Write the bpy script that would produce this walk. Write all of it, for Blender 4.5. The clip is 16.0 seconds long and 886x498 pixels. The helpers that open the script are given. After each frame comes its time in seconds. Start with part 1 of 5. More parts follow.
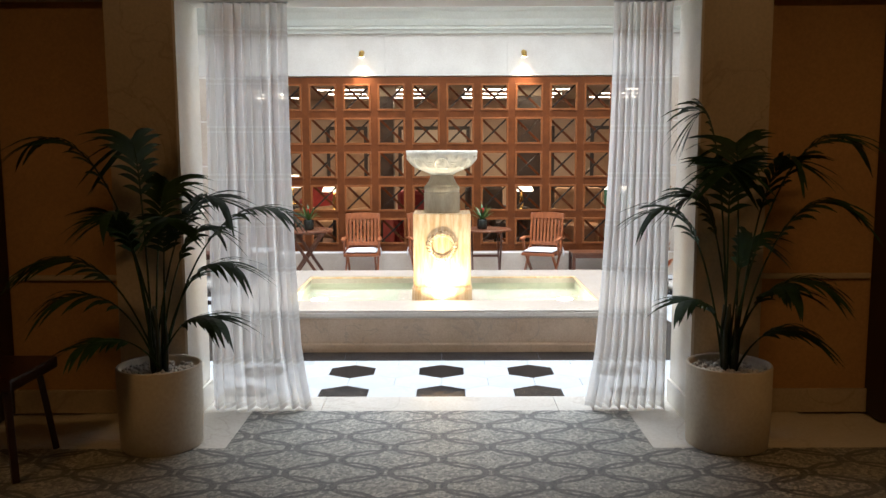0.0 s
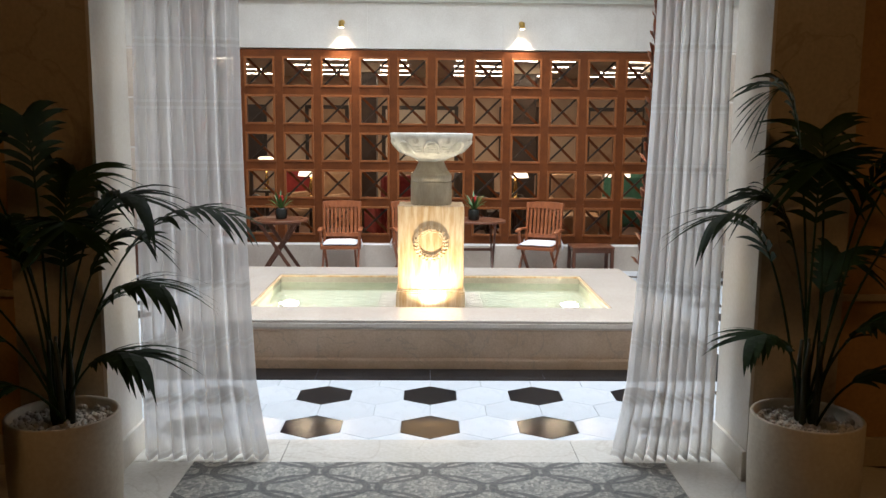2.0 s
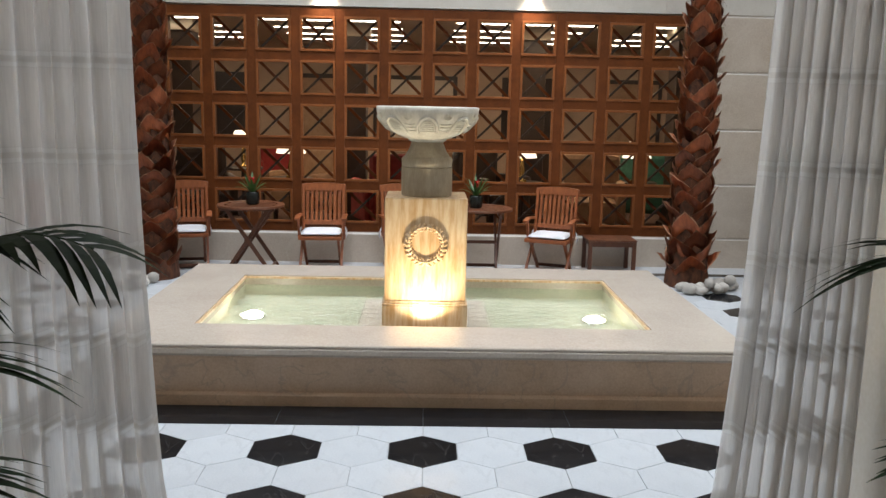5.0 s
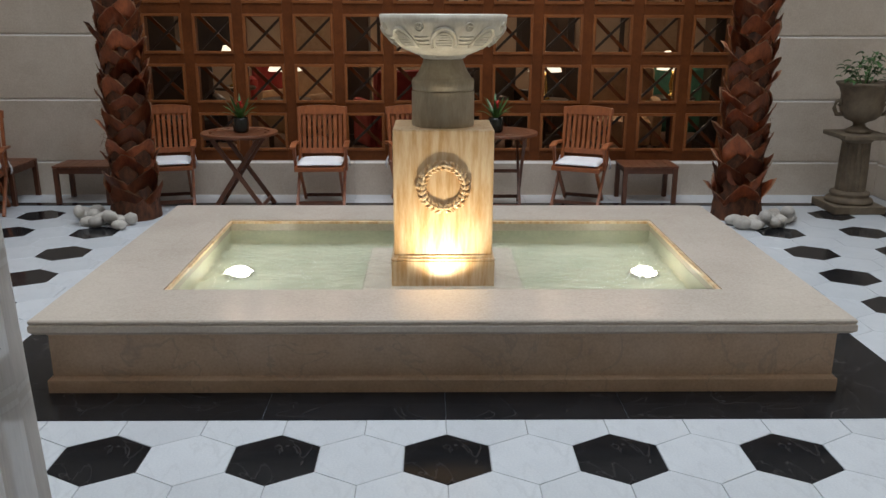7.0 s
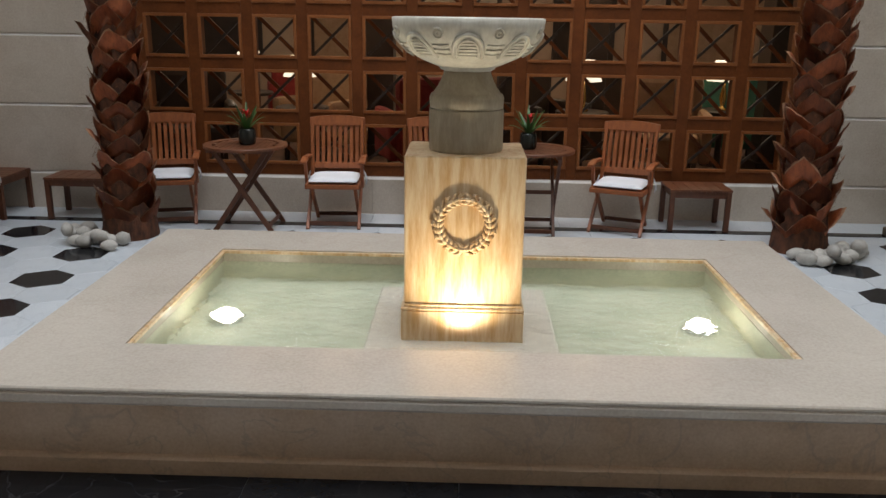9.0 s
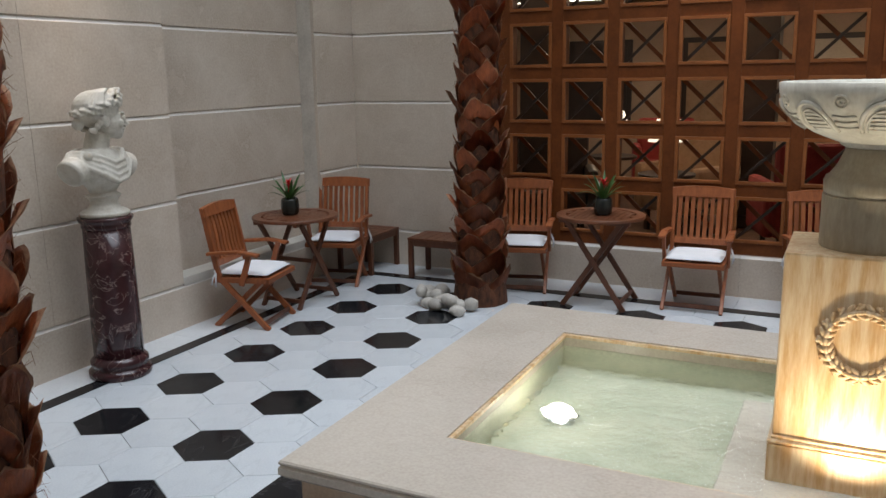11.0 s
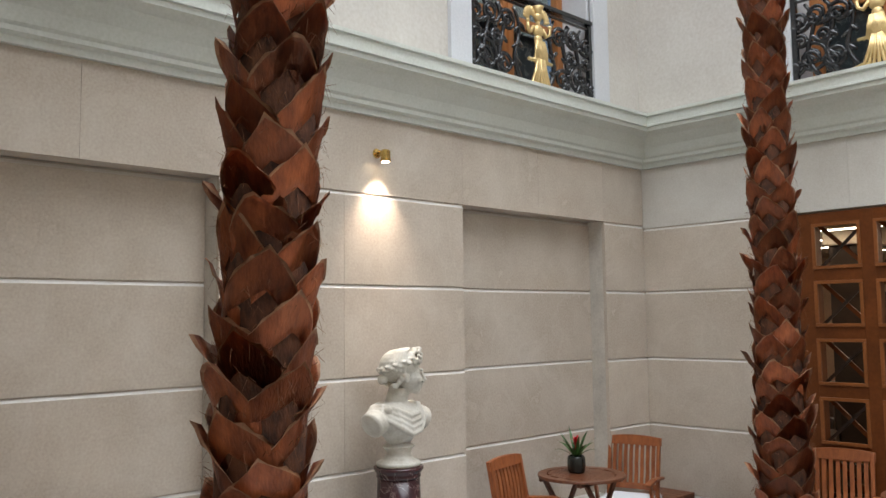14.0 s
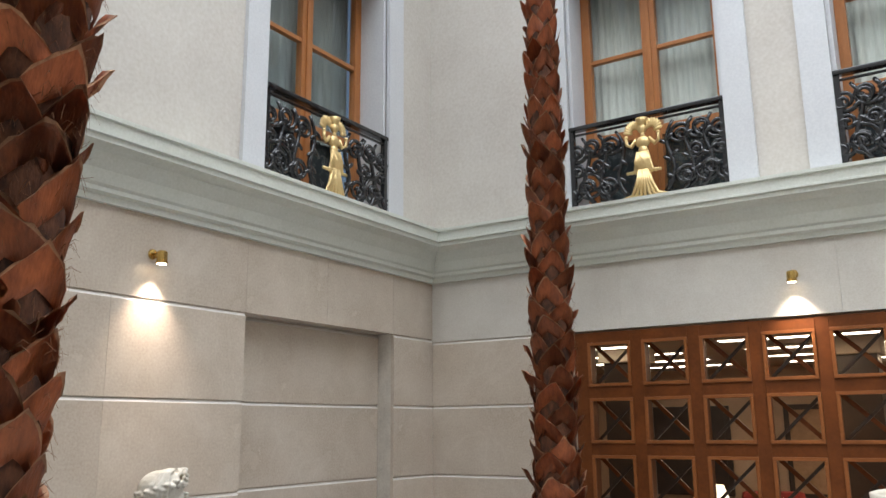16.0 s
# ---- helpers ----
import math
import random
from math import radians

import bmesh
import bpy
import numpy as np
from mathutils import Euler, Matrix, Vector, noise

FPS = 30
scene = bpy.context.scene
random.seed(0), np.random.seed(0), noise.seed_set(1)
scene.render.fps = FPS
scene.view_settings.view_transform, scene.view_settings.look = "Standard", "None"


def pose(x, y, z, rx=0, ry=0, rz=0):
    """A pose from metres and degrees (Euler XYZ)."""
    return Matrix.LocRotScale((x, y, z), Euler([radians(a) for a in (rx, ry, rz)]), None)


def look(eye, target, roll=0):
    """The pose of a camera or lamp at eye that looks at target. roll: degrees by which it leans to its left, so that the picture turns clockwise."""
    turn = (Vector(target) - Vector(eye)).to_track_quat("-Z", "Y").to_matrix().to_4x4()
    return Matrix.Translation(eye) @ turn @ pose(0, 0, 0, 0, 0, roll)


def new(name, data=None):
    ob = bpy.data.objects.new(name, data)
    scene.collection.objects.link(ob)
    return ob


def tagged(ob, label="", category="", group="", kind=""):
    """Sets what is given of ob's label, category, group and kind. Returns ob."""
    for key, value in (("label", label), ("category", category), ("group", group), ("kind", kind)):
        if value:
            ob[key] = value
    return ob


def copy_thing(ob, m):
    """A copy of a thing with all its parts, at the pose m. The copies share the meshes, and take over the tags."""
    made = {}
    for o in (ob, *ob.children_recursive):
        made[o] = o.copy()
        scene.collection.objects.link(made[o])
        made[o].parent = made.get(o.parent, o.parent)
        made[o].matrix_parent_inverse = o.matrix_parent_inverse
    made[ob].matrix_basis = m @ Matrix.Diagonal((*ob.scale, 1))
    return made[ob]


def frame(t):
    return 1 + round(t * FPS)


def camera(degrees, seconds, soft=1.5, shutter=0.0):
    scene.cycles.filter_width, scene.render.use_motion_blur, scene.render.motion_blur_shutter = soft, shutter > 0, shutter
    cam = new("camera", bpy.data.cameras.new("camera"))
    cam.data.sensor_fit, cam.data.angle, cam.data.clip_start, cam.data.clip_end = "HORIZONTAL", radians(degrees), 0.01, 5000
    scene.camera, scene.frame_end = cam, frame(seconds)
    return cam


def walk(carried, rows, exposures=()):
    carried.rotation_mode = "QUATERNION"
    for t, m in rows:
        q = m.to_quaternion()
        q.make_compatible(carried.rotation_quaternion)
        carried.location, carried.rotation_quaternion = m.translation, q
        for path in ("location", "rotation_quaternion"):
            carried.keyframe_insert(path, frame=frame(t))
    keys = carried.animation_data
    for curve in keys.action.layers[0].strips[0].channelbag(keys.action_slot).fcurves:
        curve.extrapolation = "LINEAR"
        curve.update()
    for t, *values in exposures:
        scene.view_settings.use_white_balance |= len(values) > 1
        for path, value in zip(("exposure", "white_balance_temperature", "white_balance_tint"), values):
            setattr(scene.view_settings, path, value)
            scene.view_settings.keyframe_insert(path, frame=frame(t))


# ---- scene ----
cam = camera(56.4, 16.0)
PATH = [
    (0, (0.041, 0.493, 1.598), (0.032, 2.479, 1.359), -0.2),
    (0.5, (0.008, 0.67, 1.627), (-0.022, 2.654, 1.373), -0.2),
    (1, (-0.061, 0.972, 1.625), (-0.058, 2.956, 1.374), -0.1),
    (1.5, (-0.056, 1.201, 1.598), (-0.039, 3.184, 1.343), 0.4),
    (2, (-0.008, 1.452, 1.61), (0.024, 3.431, 1.326), 0.5),
    (2.5, (-0.008, 1.731, 1.599), (0.045, 3.71, 1.31), 0.2),
    (3, (-0.014, 1.992, 1.599), (0.105, 3.967, 1.305), -0.1),
    (3.5, (-0.002, 2.173, 1.606), (0.113, 4.15, 1.322), 0.2),
    (4, (0.038, 2.353, 1.622), (0.116, 4.329, 1.328), 0.3),
    (4.2, (0.025, 2.403, 1.619), (0.094, 4.377, 1.306), 0.6),
    (6.3, (-0.019, 3.278, 1.615), (0.01, 5.238, 1.218), 1.1),
    (6.5, (-0.023, 3.365, 1.603), (0.005, 5.315, 1.16), 1.0),
    (7, (-0.057, 3.598, 1.606), (-0.03, 5.519, 1.052), 0.2),
    (7.5, (-0.041, 3.783, 1.599), (0.003, 5.703, 1.04), 0.5),
    (8, (-0.008, 3.979, 1.61), (0.037, 5.895, 1.039), 0.8),
    (8.2, (-0.008, 4.037, 1.606), (0.038, 5.952, 1.028), 1.0),
    (10.5, (-0.035, 4.736, 1.627), (-0.616, 6.599, 1.189), -0.9),
    (11, (-0.07, 4.782, 1.639), (-0.945, 6.532, 1.221), -1.0),
    (11.5, (-0.077, 4.819, 1.615), (-1.318, 6.336, 1.213), 0.5),
    (12, (-0.018, 4.847, 1.628), (-1.419, 6.224, 1.251), 0.3),
    (12.5, (0.035, 4.847, 1.631), (-1.43, 6.159, 1.263), 0.3),
    (13, (0.074, 4.817, 1.657), (-1.423, 6.101, 1.321), 0.3),
    (13.5, (0.06, 4.81, 1.702), (-1.422, 6.153, 1.672), -0.6),
    (14, (0.047, 4.816, 1.749), (-1.411, 6.175, 1.919), -0.7),
    (14.5, (0.029, 4.812, 1.761), (-1.363, 6.191, 2.163), -0.5),
    (15, (0.044, 4.818, 1.787), (-1.333, 6.173, 2.306), -0.9),
    (15.5, (0.062, 4.847, 1.769), (-1.223, 6.31, 2.226), -0.2),
    (16, (0.023, 4.972, 1.787), (-1.043, 6.611, 2.21), -0.5),
]
EXPOSURES = [(0, 0.38, 6250, 10), (2, -0.02, 6250, 10), (4.2, -0.25, 6550, 10), (6.3, -0.9, 6400, 10), (8.2, -1.05, 6600, 10), (10.5, -0.98, 6450, 10), (11, -0.88, 6350, 10),
             (11.6, -0.42, 6250, 10), (12.2, -0.33, 6250, 10), (13, -0.29, 6300, 10), (14, -0.3, 6650, 10), (16, -0.4, 6600, 10)]
walk(cam, [(t, look(eye, target, roll)) for t, eye, target, roll in PATH], EXPOSURES)

# ---- plan, in metres ----
XW = 3.97          # side walls of the courtyard at -XW and +XW
YB = 10.93         # back wall
YF = 5.09          # front wall, courtyard face
LOB = 0.17         # lobby floor, one step above the courtyard
JX = 1.325         # doorway jambs at -JX and +JX
HEAD = 2.365       # underside of the doorway's head
CROWN0, CROWN1 = 3.02, 3.45
TOP = 7.6          # eaves under the skylight

# ---- world and large lights ----
world = bpy.data.worlds.new("sky")
scene.world = world
world.use_nodes = True
wn = world.node_tree.nodes
sky = wn.new("ShaderNodeTexSky")
sky.sky_type = "NISHITA"
sky.sun_disc = False
sky.sun_elevation, sky.sun_rotation = radians(50), radians(200)
wn["Background"].inputs[1].default_value = 0.08
world.node_tree.links.new(sky.outputs[0], wn["Background"].inputs[0])


def area(name, m, sx, sy, watts, colour, spread=180):
    d = bpy.data.lights.new(name, "AREA")
    d.shape, d.size, d.size_y, d.energy, d.color = "RECTANGLE", sx, sy, watts, colour
    d.spread = radians(spread)
    ob = new(name, d)
    ob.matrix_world = m
    return ob


def spot(name, eye, target, watts, colour, angle=60, blend=0.6, size=0.03):
    d = bpy.data.lights.new(name, "SPOT")
    d.energy, d.color, d.spot_size, d.spot_blend, d.shadow_soft_size = watts, colour, radians(angle), blend, size
    ob = new(name, d)
    ob.matrix_world = look(eye, target)
    return ob


SKYLIGHT_W, WALL_SPOT_W, UPLIGHT_W, POOL_W = 655, 110, 46, 1.9
area("skylight_light", pose(0, 8.05, TOP + 0.25), 7.4, 5.2, SKYLIGHT_W, (0.87, 0.93, 1.0), 125)

# ---- materials ----
def mat(name, base, base2=None, rough=0.6, metal=0.0, scale=6.0, fine=60.0, bump=0.15, stretch=(1, 1, 1), vary=0.0,
        coat=0.0, low=0.35, high=0.7, spec=0.5):
    """A procedural surface: two colours mixed by broad noise, fine grain in colour and relief."""
    m = bpy.data.materials.new(name)
    m.use_nodes = True
    nt = m.node_tree
    n, l = nt.nodes, nt.links
    b = n["Principled BSDF"]
    b.inputs["Roughness"].default_value = rough
    b.inputs["Metallic"].default_value = metal
    b.inputs["Coat Weight"].default_value = coat
    b.inputs["Specular IOR Level"].default_value = spec
    base2 = base2 or tuple(c * 0.8 for c in base)
    tc = n.new("ShaderNodeTexCoord")
    mp = n.new("ShaderNodeMapping")
    mp.inputs["Scale"].default_value = stretch
    l.new(tc.outputs["Object"], mp.inputs[0])
    broad = n.new("ShaderNodeTexNoise")
    broad.inputs["Scale"].default_value = scale
    broad.inputs["Detail"].default_value = 6
    broad.inputs["Roughness"].default_value = 0.6
    grain = n.new("ShaderNodeTexNoise")
    grain.inputs["Scale"].default_value = fine
    grain.inputs["Detail"].default_value = 3
    l.new(mp.outputs[0], broad.inputs[0])
    l.new(mp.outputs[0], grain.inputs[0])
    ramp = n.new("ShaderNodeValToRGB")
    ramp.color_ramp.elements[0].position, ramp.color_ramp.elements[1].position = low, high
    ramp.color_ramp.elements[0].color, ramp.color_ramp.elements[1].color = (*base, 1), (*base2, 1)
    l.new(broad.outputs[0], ramp.inputs[0])
    mul = n.new("ShaderNodeMix")
    mul.data_type, mul.blend_type = "RGBA", "OVERLAY"
    mul.inputs["Factor"].default_value = 0.22
    l.new(ramp.outputs[0], mul.inputs["A"])
    l.new(grain.outputs[0], mul.inputs["B"])
    out = mul.outputs["Result"]
    if vary:
        info = n.new("ShaderNodeObjectInfo")
        rng = n.new("ShaderNodeMapRange")
        rng.inputs[3].default_value, rng.inputs[4].default_value = 1 - vary, 1 + vary
        l.new(info.outputs["Random"], rng.inputs[0])
        hsv = n.new("ShaderNodeHueSaturation")
        l.new(rng.outputs[0], hsv.inputs["Value"])
        l.new(out, hsv.inputs["Color"])
        out = hsv.outputs[0]
    l.new(out, b.inputs["Base Color"])
    rr = n.new("ShaderNodeMapRange")
    rr.inputs[3].default_value, rr.inputs[4].default_value = max(rough - 0.08, 0.02), min(rough + 0.08, 1)
    l.new(broad.outputs[0], rr.inputs[0])
    l.new(rr.outputs[0], b.inputs["Roughness"])
    if bump:
        bp = n.new("ShaderNodeBump")
        bp.inputs["Strength"].default_value, bp.inputs["Distance"].default_value = bump, 0.004
        l.new(grain.outputs[0], bp.inputs["Height"])
        l.new(bp.outputs[0], b.inputs["Normal"])
    return m


def add_veins(m, colour, scale=2.0, width=0.04, amount=0.6):
    """Thin marble veins laid into a material's base colour."""
    n, l = m.node_tree.nodes, m.node_tree.links
    b = n["Principled BSDF"]
    src = b.inputs["Base Color"].links[0].from_socket
    tc = n.new("ShaderNodeTexCoord")
    warp = n.new("ShaderNodeTexNoise")
    warp.inputs["Scale"].default_value, warp.inputs["Detail"].default_value = scale, 7
    warp.inputs["Distortion"].default_value = 1.2
    l.new(tc.outputs["Object"], warp.inputs[0])
    sub = n.new("ShaderNodeMath")
    sub.operation = "SUBTRACT"
    sub.inputs[1].default_value = 0.5
    ab = n.new("ShaderNodeMath")
    ab.operation = "ABSOLUTE"
    rng = n.new("ShaderNodeMapRange")
    rng.inputs[1].default_value, rng.inputs[2].default_value = 0.0, width
    rng.inputs[3].default_value, rng.inputs[4].default_value = amount, 0.0
    mix = n.new("ShaderNodeMix")
    mix.data_type = "RGBA"
    mix.inputs["B"].default_value = (*colour, 1)
    l.new(warp.outputs[0], sub.inputs[0])
    l.new(sub.outputs[0], ab.inputs[0])
    l.new(ab.outputs[0], rng.inputs[0])
    l.new(rng.outputs[0], mix.inputs["Factor"])
    l.new(src, mix.inputs["A"])
    l.new(mix.outputs["Result"], b.inputs["Base Color"])
    return m


def glow(name, colour, strength):
    m = bpy.data.materials.new(name)
    m.use_nodes = True
    b = m.node_tree.nodes["Principled BSDF"]
    b.inputs["Base Color"].default_value = (*colour, 1)
    b.inputs["Emission Color"].default_value = (*colour, 1)
    b.inputs["Emission Strength"].default_value = strength
    return m


def glass(name, colour=(1, 1, 1), rough=0.0, ior=1.45, ripple=0.0):
    m = bpy.data.materials.new(name)
    m.use_nodes = True
    n, l = m.node_tree.nodes, m.node_tree.links
    b = n["Principled BSDF"]
    b.inputs["Base Color"].default_value = (*colour, 1)
    b.inputs["Roughness"].default_value = rough
    b.inputs["Transmission Weight"].default_value = 1
    b.inputs["IOR"].default_value = ior
    if ripple:
        t = n.new("ShaderNodeTexNoise")
        t.inputs["Scale"].default_value, t.inputs["Detail"].default_value = 14, 3
        bp = n.new("ShaderNodeBump")
        bp.inputs["Strength"].default_value, bp.inputs["Distance"].default_value = ripple, 0.02
        tc = n.new("ShaderNodeTexCoord")
        l.new(tc.outputs["Object"], t.inputs[0])
        l.new(t.outputs[0], bp.inputs["Height"])
        l.new(bp.outputs[0], b.inputs["Normal"])
    return m


def sheer(name, colour):
    """A sheer curtain: lets part of the light straight through, scatters the rest; denser woven bands across it."""
    m = bpy.data.materials.new(name)
    m.use_nodes = True
    n, l = m.node_tree.nodes, m.node_tree.links
    n.remove(n["Principled BSDF"])
    out = n["Material Output"]
    tr, df, tl = n.new("ShaderNodeBsdfTransparent"), n.new("ShaderNodeBsdfDiffuse"), n.new("ShaderNodeBsdfTranslucent")
    df.inputs[0].default_value = tl.inputs[0].default_value = (*colour, 1)
    tc, sep = n.new("ShaderNodeTexCoord"), n.new("ShaderNodeSeparateXYZ")
    l.new(tc.outputs["Object"], sep.inputs[0])
    fold = n.new("ShaderNodeMath")
    fold.operation = "PINGPONG"
    fold.inputs[1].default_value = 0.126
    l.new(sep.outputs[2], fold.inputs[0])
    band = n.new("ShaderNodeValToRGB")
    band.color_ramp.interpolation = "CONSTANT"
    el = band.color_ramp.elements
    el[0].position, el[0].color = 0.0, (1.0, 1.0, 1.0, 1)
    el[1].position, el[1].color = 0.005, (0.8, 0.8, 0.8, 1)
    for p, v in ((0.018, 0.92), (0.022, 0.78), (0.03, 0.9), (0.033, 0.77)):
        e = el.new(p)
        e.color = (v, v, v, 1)
    l.new(fold.outputs[0], band.inputs[0])
    weave = n.new("ShaderNodeTexNoise")
    weave.inputs["Scale"].default_value, weave.inputs["Detail"].default_value = 40, 4
    mp = n.new("ShaderNodeMapping")
    mp.inputs["Scale"].default_value = (4, 4, 0.3)
    l.new(tc.outputs["Object"], mp.inputs[0])
    l.new(mp.outputs[0], weave.inputs[0])
    ad = n.new("ShaderNodeMath")
    ad.operation = "MULTIPLY_ADD"
    ad.inputs[1].default_value, ad.inputs[2].default_value = 0.25, -0.1
    l.new(weave.outputs[0], ad.inputs[0])
    sm = n.new("ShaderNodeMath")
    sm.use_clamp = True
    l.new(band.outputs[0], sm.inputs[0])
    l.new(ad.outputs[0], sm.inputs[1])
    tone = n.new("ShaderNodeValToRGB")
    tone.color_ramp.interpolation = "CONSTANT"
    te = tone.color_ramp.elements
    te[0].position, te[0].color = 0.0, (0.70, 0.685, 0.66, 1)
    te[1].position, te[1].color = 0.004, (*colour, 1)
    for p, v in ((0.018, 0.72), (0.022, 0.88), (0.030, 0.76), (0.033, 0.88)):
        e = te.new(p)
        e.color = (v, v * 0.985, v * 0.965, 1)
    l.new(fold.outputs[0], tone.inputs[0])
    l.new(tone.outputs[0], df.inputs[0])
    l.new(tone.outputs[0], tl.inputs[0])
    body, mix = n.new("ShaderNodeMixShader"), n.new("ShaderNodeMixShader")
    body.inputs[0].default_value = 0.68
    l.new(df.outputs[0], body.inputs[1])
    l.new(tl.outputs[0], body.inputs[2])
    l.new(sm.outputs[0], mix.inputs[0])
    l.new(tr.outputs[0], mix.inputs[1])
    l.new(body.outputs[0], mix.inputs[2])
    l.new(mix.outputs[0], out.inputs[0])
    return m


STONE = add_veins(mat("limestone", (0.63, 0.55, 0.46), (0.51, 0.43, 0.345), 0.25, scale=2.4, fine=70, bump=0.04, low=0.3, high=0.72, vary=0.06), (0.72, 0.66, 0.58), 1.7, 0.03, 0.15)
STONE2 = mat("limestone_light", (0.66, 0.63, 0.57), (0.58, 0.545, 0.49), 0.5, scale=2.2, fine=90, bump=0.06)
# paler limestone for the joint chamfers: skylight caught there, put into the colour
LIT_CHAMFER = mat("lit_chamfer_stone", (0.74, 0.71, 0.66), (0.68, 0.64, 0.58), 0.5, scale=5)
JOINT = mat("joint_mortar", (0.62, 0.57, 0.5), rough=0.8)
RENDERED = mat("cream_plaster", (0.62, 0.585, 0.53), (0.54, 0.50, 0.45), 0.7, scale=1.2, fine=40, bump=0.1)
PLASTER = mat("white_trim", (0.64, 0.655, 0.675), (0.60, 0.61, 0.63), 0.6, scale=2)
CORNICE = mat("cornice_paint", (0.63, 0.65, 0.59), (0.57, 0.585, 0.525), 0.5, scale=2)
WHITE_MARBLE = add_veins(mat("white_marble", (0.645, 0.68, 0.71), (0.585, 0.62, 0.655), 0.16, scale=3, fine=120, bump=0.02, vary=0.05), (0.52, 0.55, 0.58), 2.2, 0.012, 0.4)
BLACK_MARBLE = add_veins(mat("black_marble", (0.010, 0.011, 0.013), (0.018, 0.018, 0.020), 0.12, spec=0.2, scale=4, bump=0.02, vary=0.2), (0.2, 0.18, 0.17), 2.5, 0.004, 0.25)
GROUT = mat("grout", (0.42, 0.43, 0.44), rough=0.85)
COPING = add_veins(mat("beige_marble", (0.61, 0.54, 0.46), (0.53, 0.465, 0.39), 0.2, scale=2.2, fine=90, bump=0.03), (0.46, 0.37, 0.30), 1.6, 0.010, 0.22)
BASIN_SIDE = add_veins(mat("beige_marble_side", (0.63, 0.46, 0.32), (0.49, 0.34, 0.22), 0.32, scale=3.5, fine=90, bump=0.04), (0.36, 0.28, 0.21), 2.0, 0.012, 0.5)
POOL = mat("pool_lining", (0.50, 0.50, 0.38), (0.40, 0.41, 0.30), 0.5, scale=4)
ONYX = mat("honey_onyx", (0.80, 0.64, 0.43), (0.60, 0.36, 0.16), 0.3, scale=9, fine=70, bump=0.12, stretch=(4, 4, 0.45), low=0.35, high=0.65)
BOWLSTONE = mat("weathered_onyx", (0.70, 0.66, 0.56), (0.5, 0.46, 0.38), 0.45, scale=9, fine=60, bump=0.3, stretch=(1.5, 1.5, 0.6))
DRUMSTONE = mat("grey_onyx", (0.42, 0.36, 0.26), (0.32, 0.26, 0.18), 0.4, scale=9, fine=60, bump=0.2, stretch=(2, 2, 0.5))
LATTICE = mat("stained_lattice_wood", (0.165, 0.047, 0.011), (0.105, 0.030, 0.007), 0.5, scale=5, fine=50, bump=0.1, spec=0.22)
# lattice wood made lighter: the highlight on the beads is put into the colour
BEAD = mat("lit_bead_wood", (0.28, 0.095, 0.027), (0.20, 0.066, 0.018), 0.45, scale=5, fine=50, bump=0.1, spec=0.3)
TEAK = mat("oiled_teak", (0.34, 0.105, 0.034), (0.22, 0.064, 0.022), 0.4, scale=9, fine=60, bump=0.12, stretch=(5, 5, 1), vary=0.12)
TEAK_DARK = mat("dark_teak", (0.17, 0.060, 0.026), (0.105, 0.036, 0.017), 0.38, scale=9, fine=60, bump=0.12, stretch=(1, 5, 5), vary=0.12)
TEAK_LEG = mat("dark_teak_leg", (0.13, 0.045, 0.02), (0.085, 0.03, 0.014), 0.45, scale=9, fine=60, bump=0.12, stretch=(4, 4, 1))
CUSHION = mat("white_cotton", (0.80, 0.81, 0.83), (0.74, 0.75, 0.78), 0.9, scale=8, fine=200, bump=0.3)
HUSK = mat("palm_leaf_base", (0.42, 0.115, 0.038), (0.16, 0.040, 0.015), 0.45, scale=8, fine=45, bump=0.6, stretch=(2.5, 2.5, 0.8), vary=0.3)
HUSK_EDGE = mat("palm_torn_edge", (0.50, 0.28, 0.16), (0.26, 0.11, 0.055), 0.8, scale=14, bump=0.5, vary=0.2)
FIBRE = mat("loose_palm_fibre", (0.24, 0.10, 0.045), (0.13, 0.05, 0.022), 0.9, scale=20)
BARK = mat("palm_fibre", (0.13, 0.045, 0.018), (0.02, 0.008, 0.005), 0.9, scale=22, fine=90, bump=1.0, stretch=(1, 1, 0.5))
STATUE = mat("aged_plaster_cast", (0.66, 0.63, 0.56), (0.5, 0.46, 0.38), 0.55, scale=12, fine=80, bump=0.2)
PORPHYRY = add_veins(mat("purple_porphyry", (0.060, 0.020, 0.022), (0.035, 0.013, 0.015), 0.18, scale=9, fine=50, bump=0.03), (0.5, 0.36, 0.32), 7.0, 0.009, 0.55)
URNSTONE = mat("weathered_cast_stone", (0.19, 0.145, 0.095), (0.11, 0.083, 0.056), 0.75, scale=10, fine=70, bump=0.4)
PEBBLE = mat("river_stone", (0.52, 0.49, 0.44), (0.42, 0.39, 0.35), 0.6, scale=14, fine=90, bump=0.15, vary=0.2)
LEAF = mat("glossy_leaf", (0.06, 0.15, 0.035), (0.035, 0.09, 0.022), 0.35, scale=12, bump=0.1, vary=0.2)
LEAFDARK = mat("kentia_leaf", (0.020, 0.050, 0.014), (0.012, 0.030, 0.010), 0.6, spec=0.2, scale=12, bump=0.1, vary=0.25)
STEM = mat("kentia_stem", (0.03, 0.04, 0.015), (0.018, 0.024, 0.01), 0.5, scale=20)
RED = mat("red_bract", (0.62, 0.02, 0.025), (0.5, 0.012, 0.02), 0.45, scale=20)
POT = mat("black_glazed_pot", (0.012, 0.016, 0.014), (0.03, 0.034, 0.03), 0.2, scale=20, fine=40, bump=0.5, stretch=(1, 1, 0.15))
CREAMPOT = mat("cream_planter", (0.62, 0.56, 0.45), (0.56, 0.5, 0.4), 0.45, scale=3)
SOIL = mat("dark_soil", (0.03, 0.022, 0.016), rough=0.95)
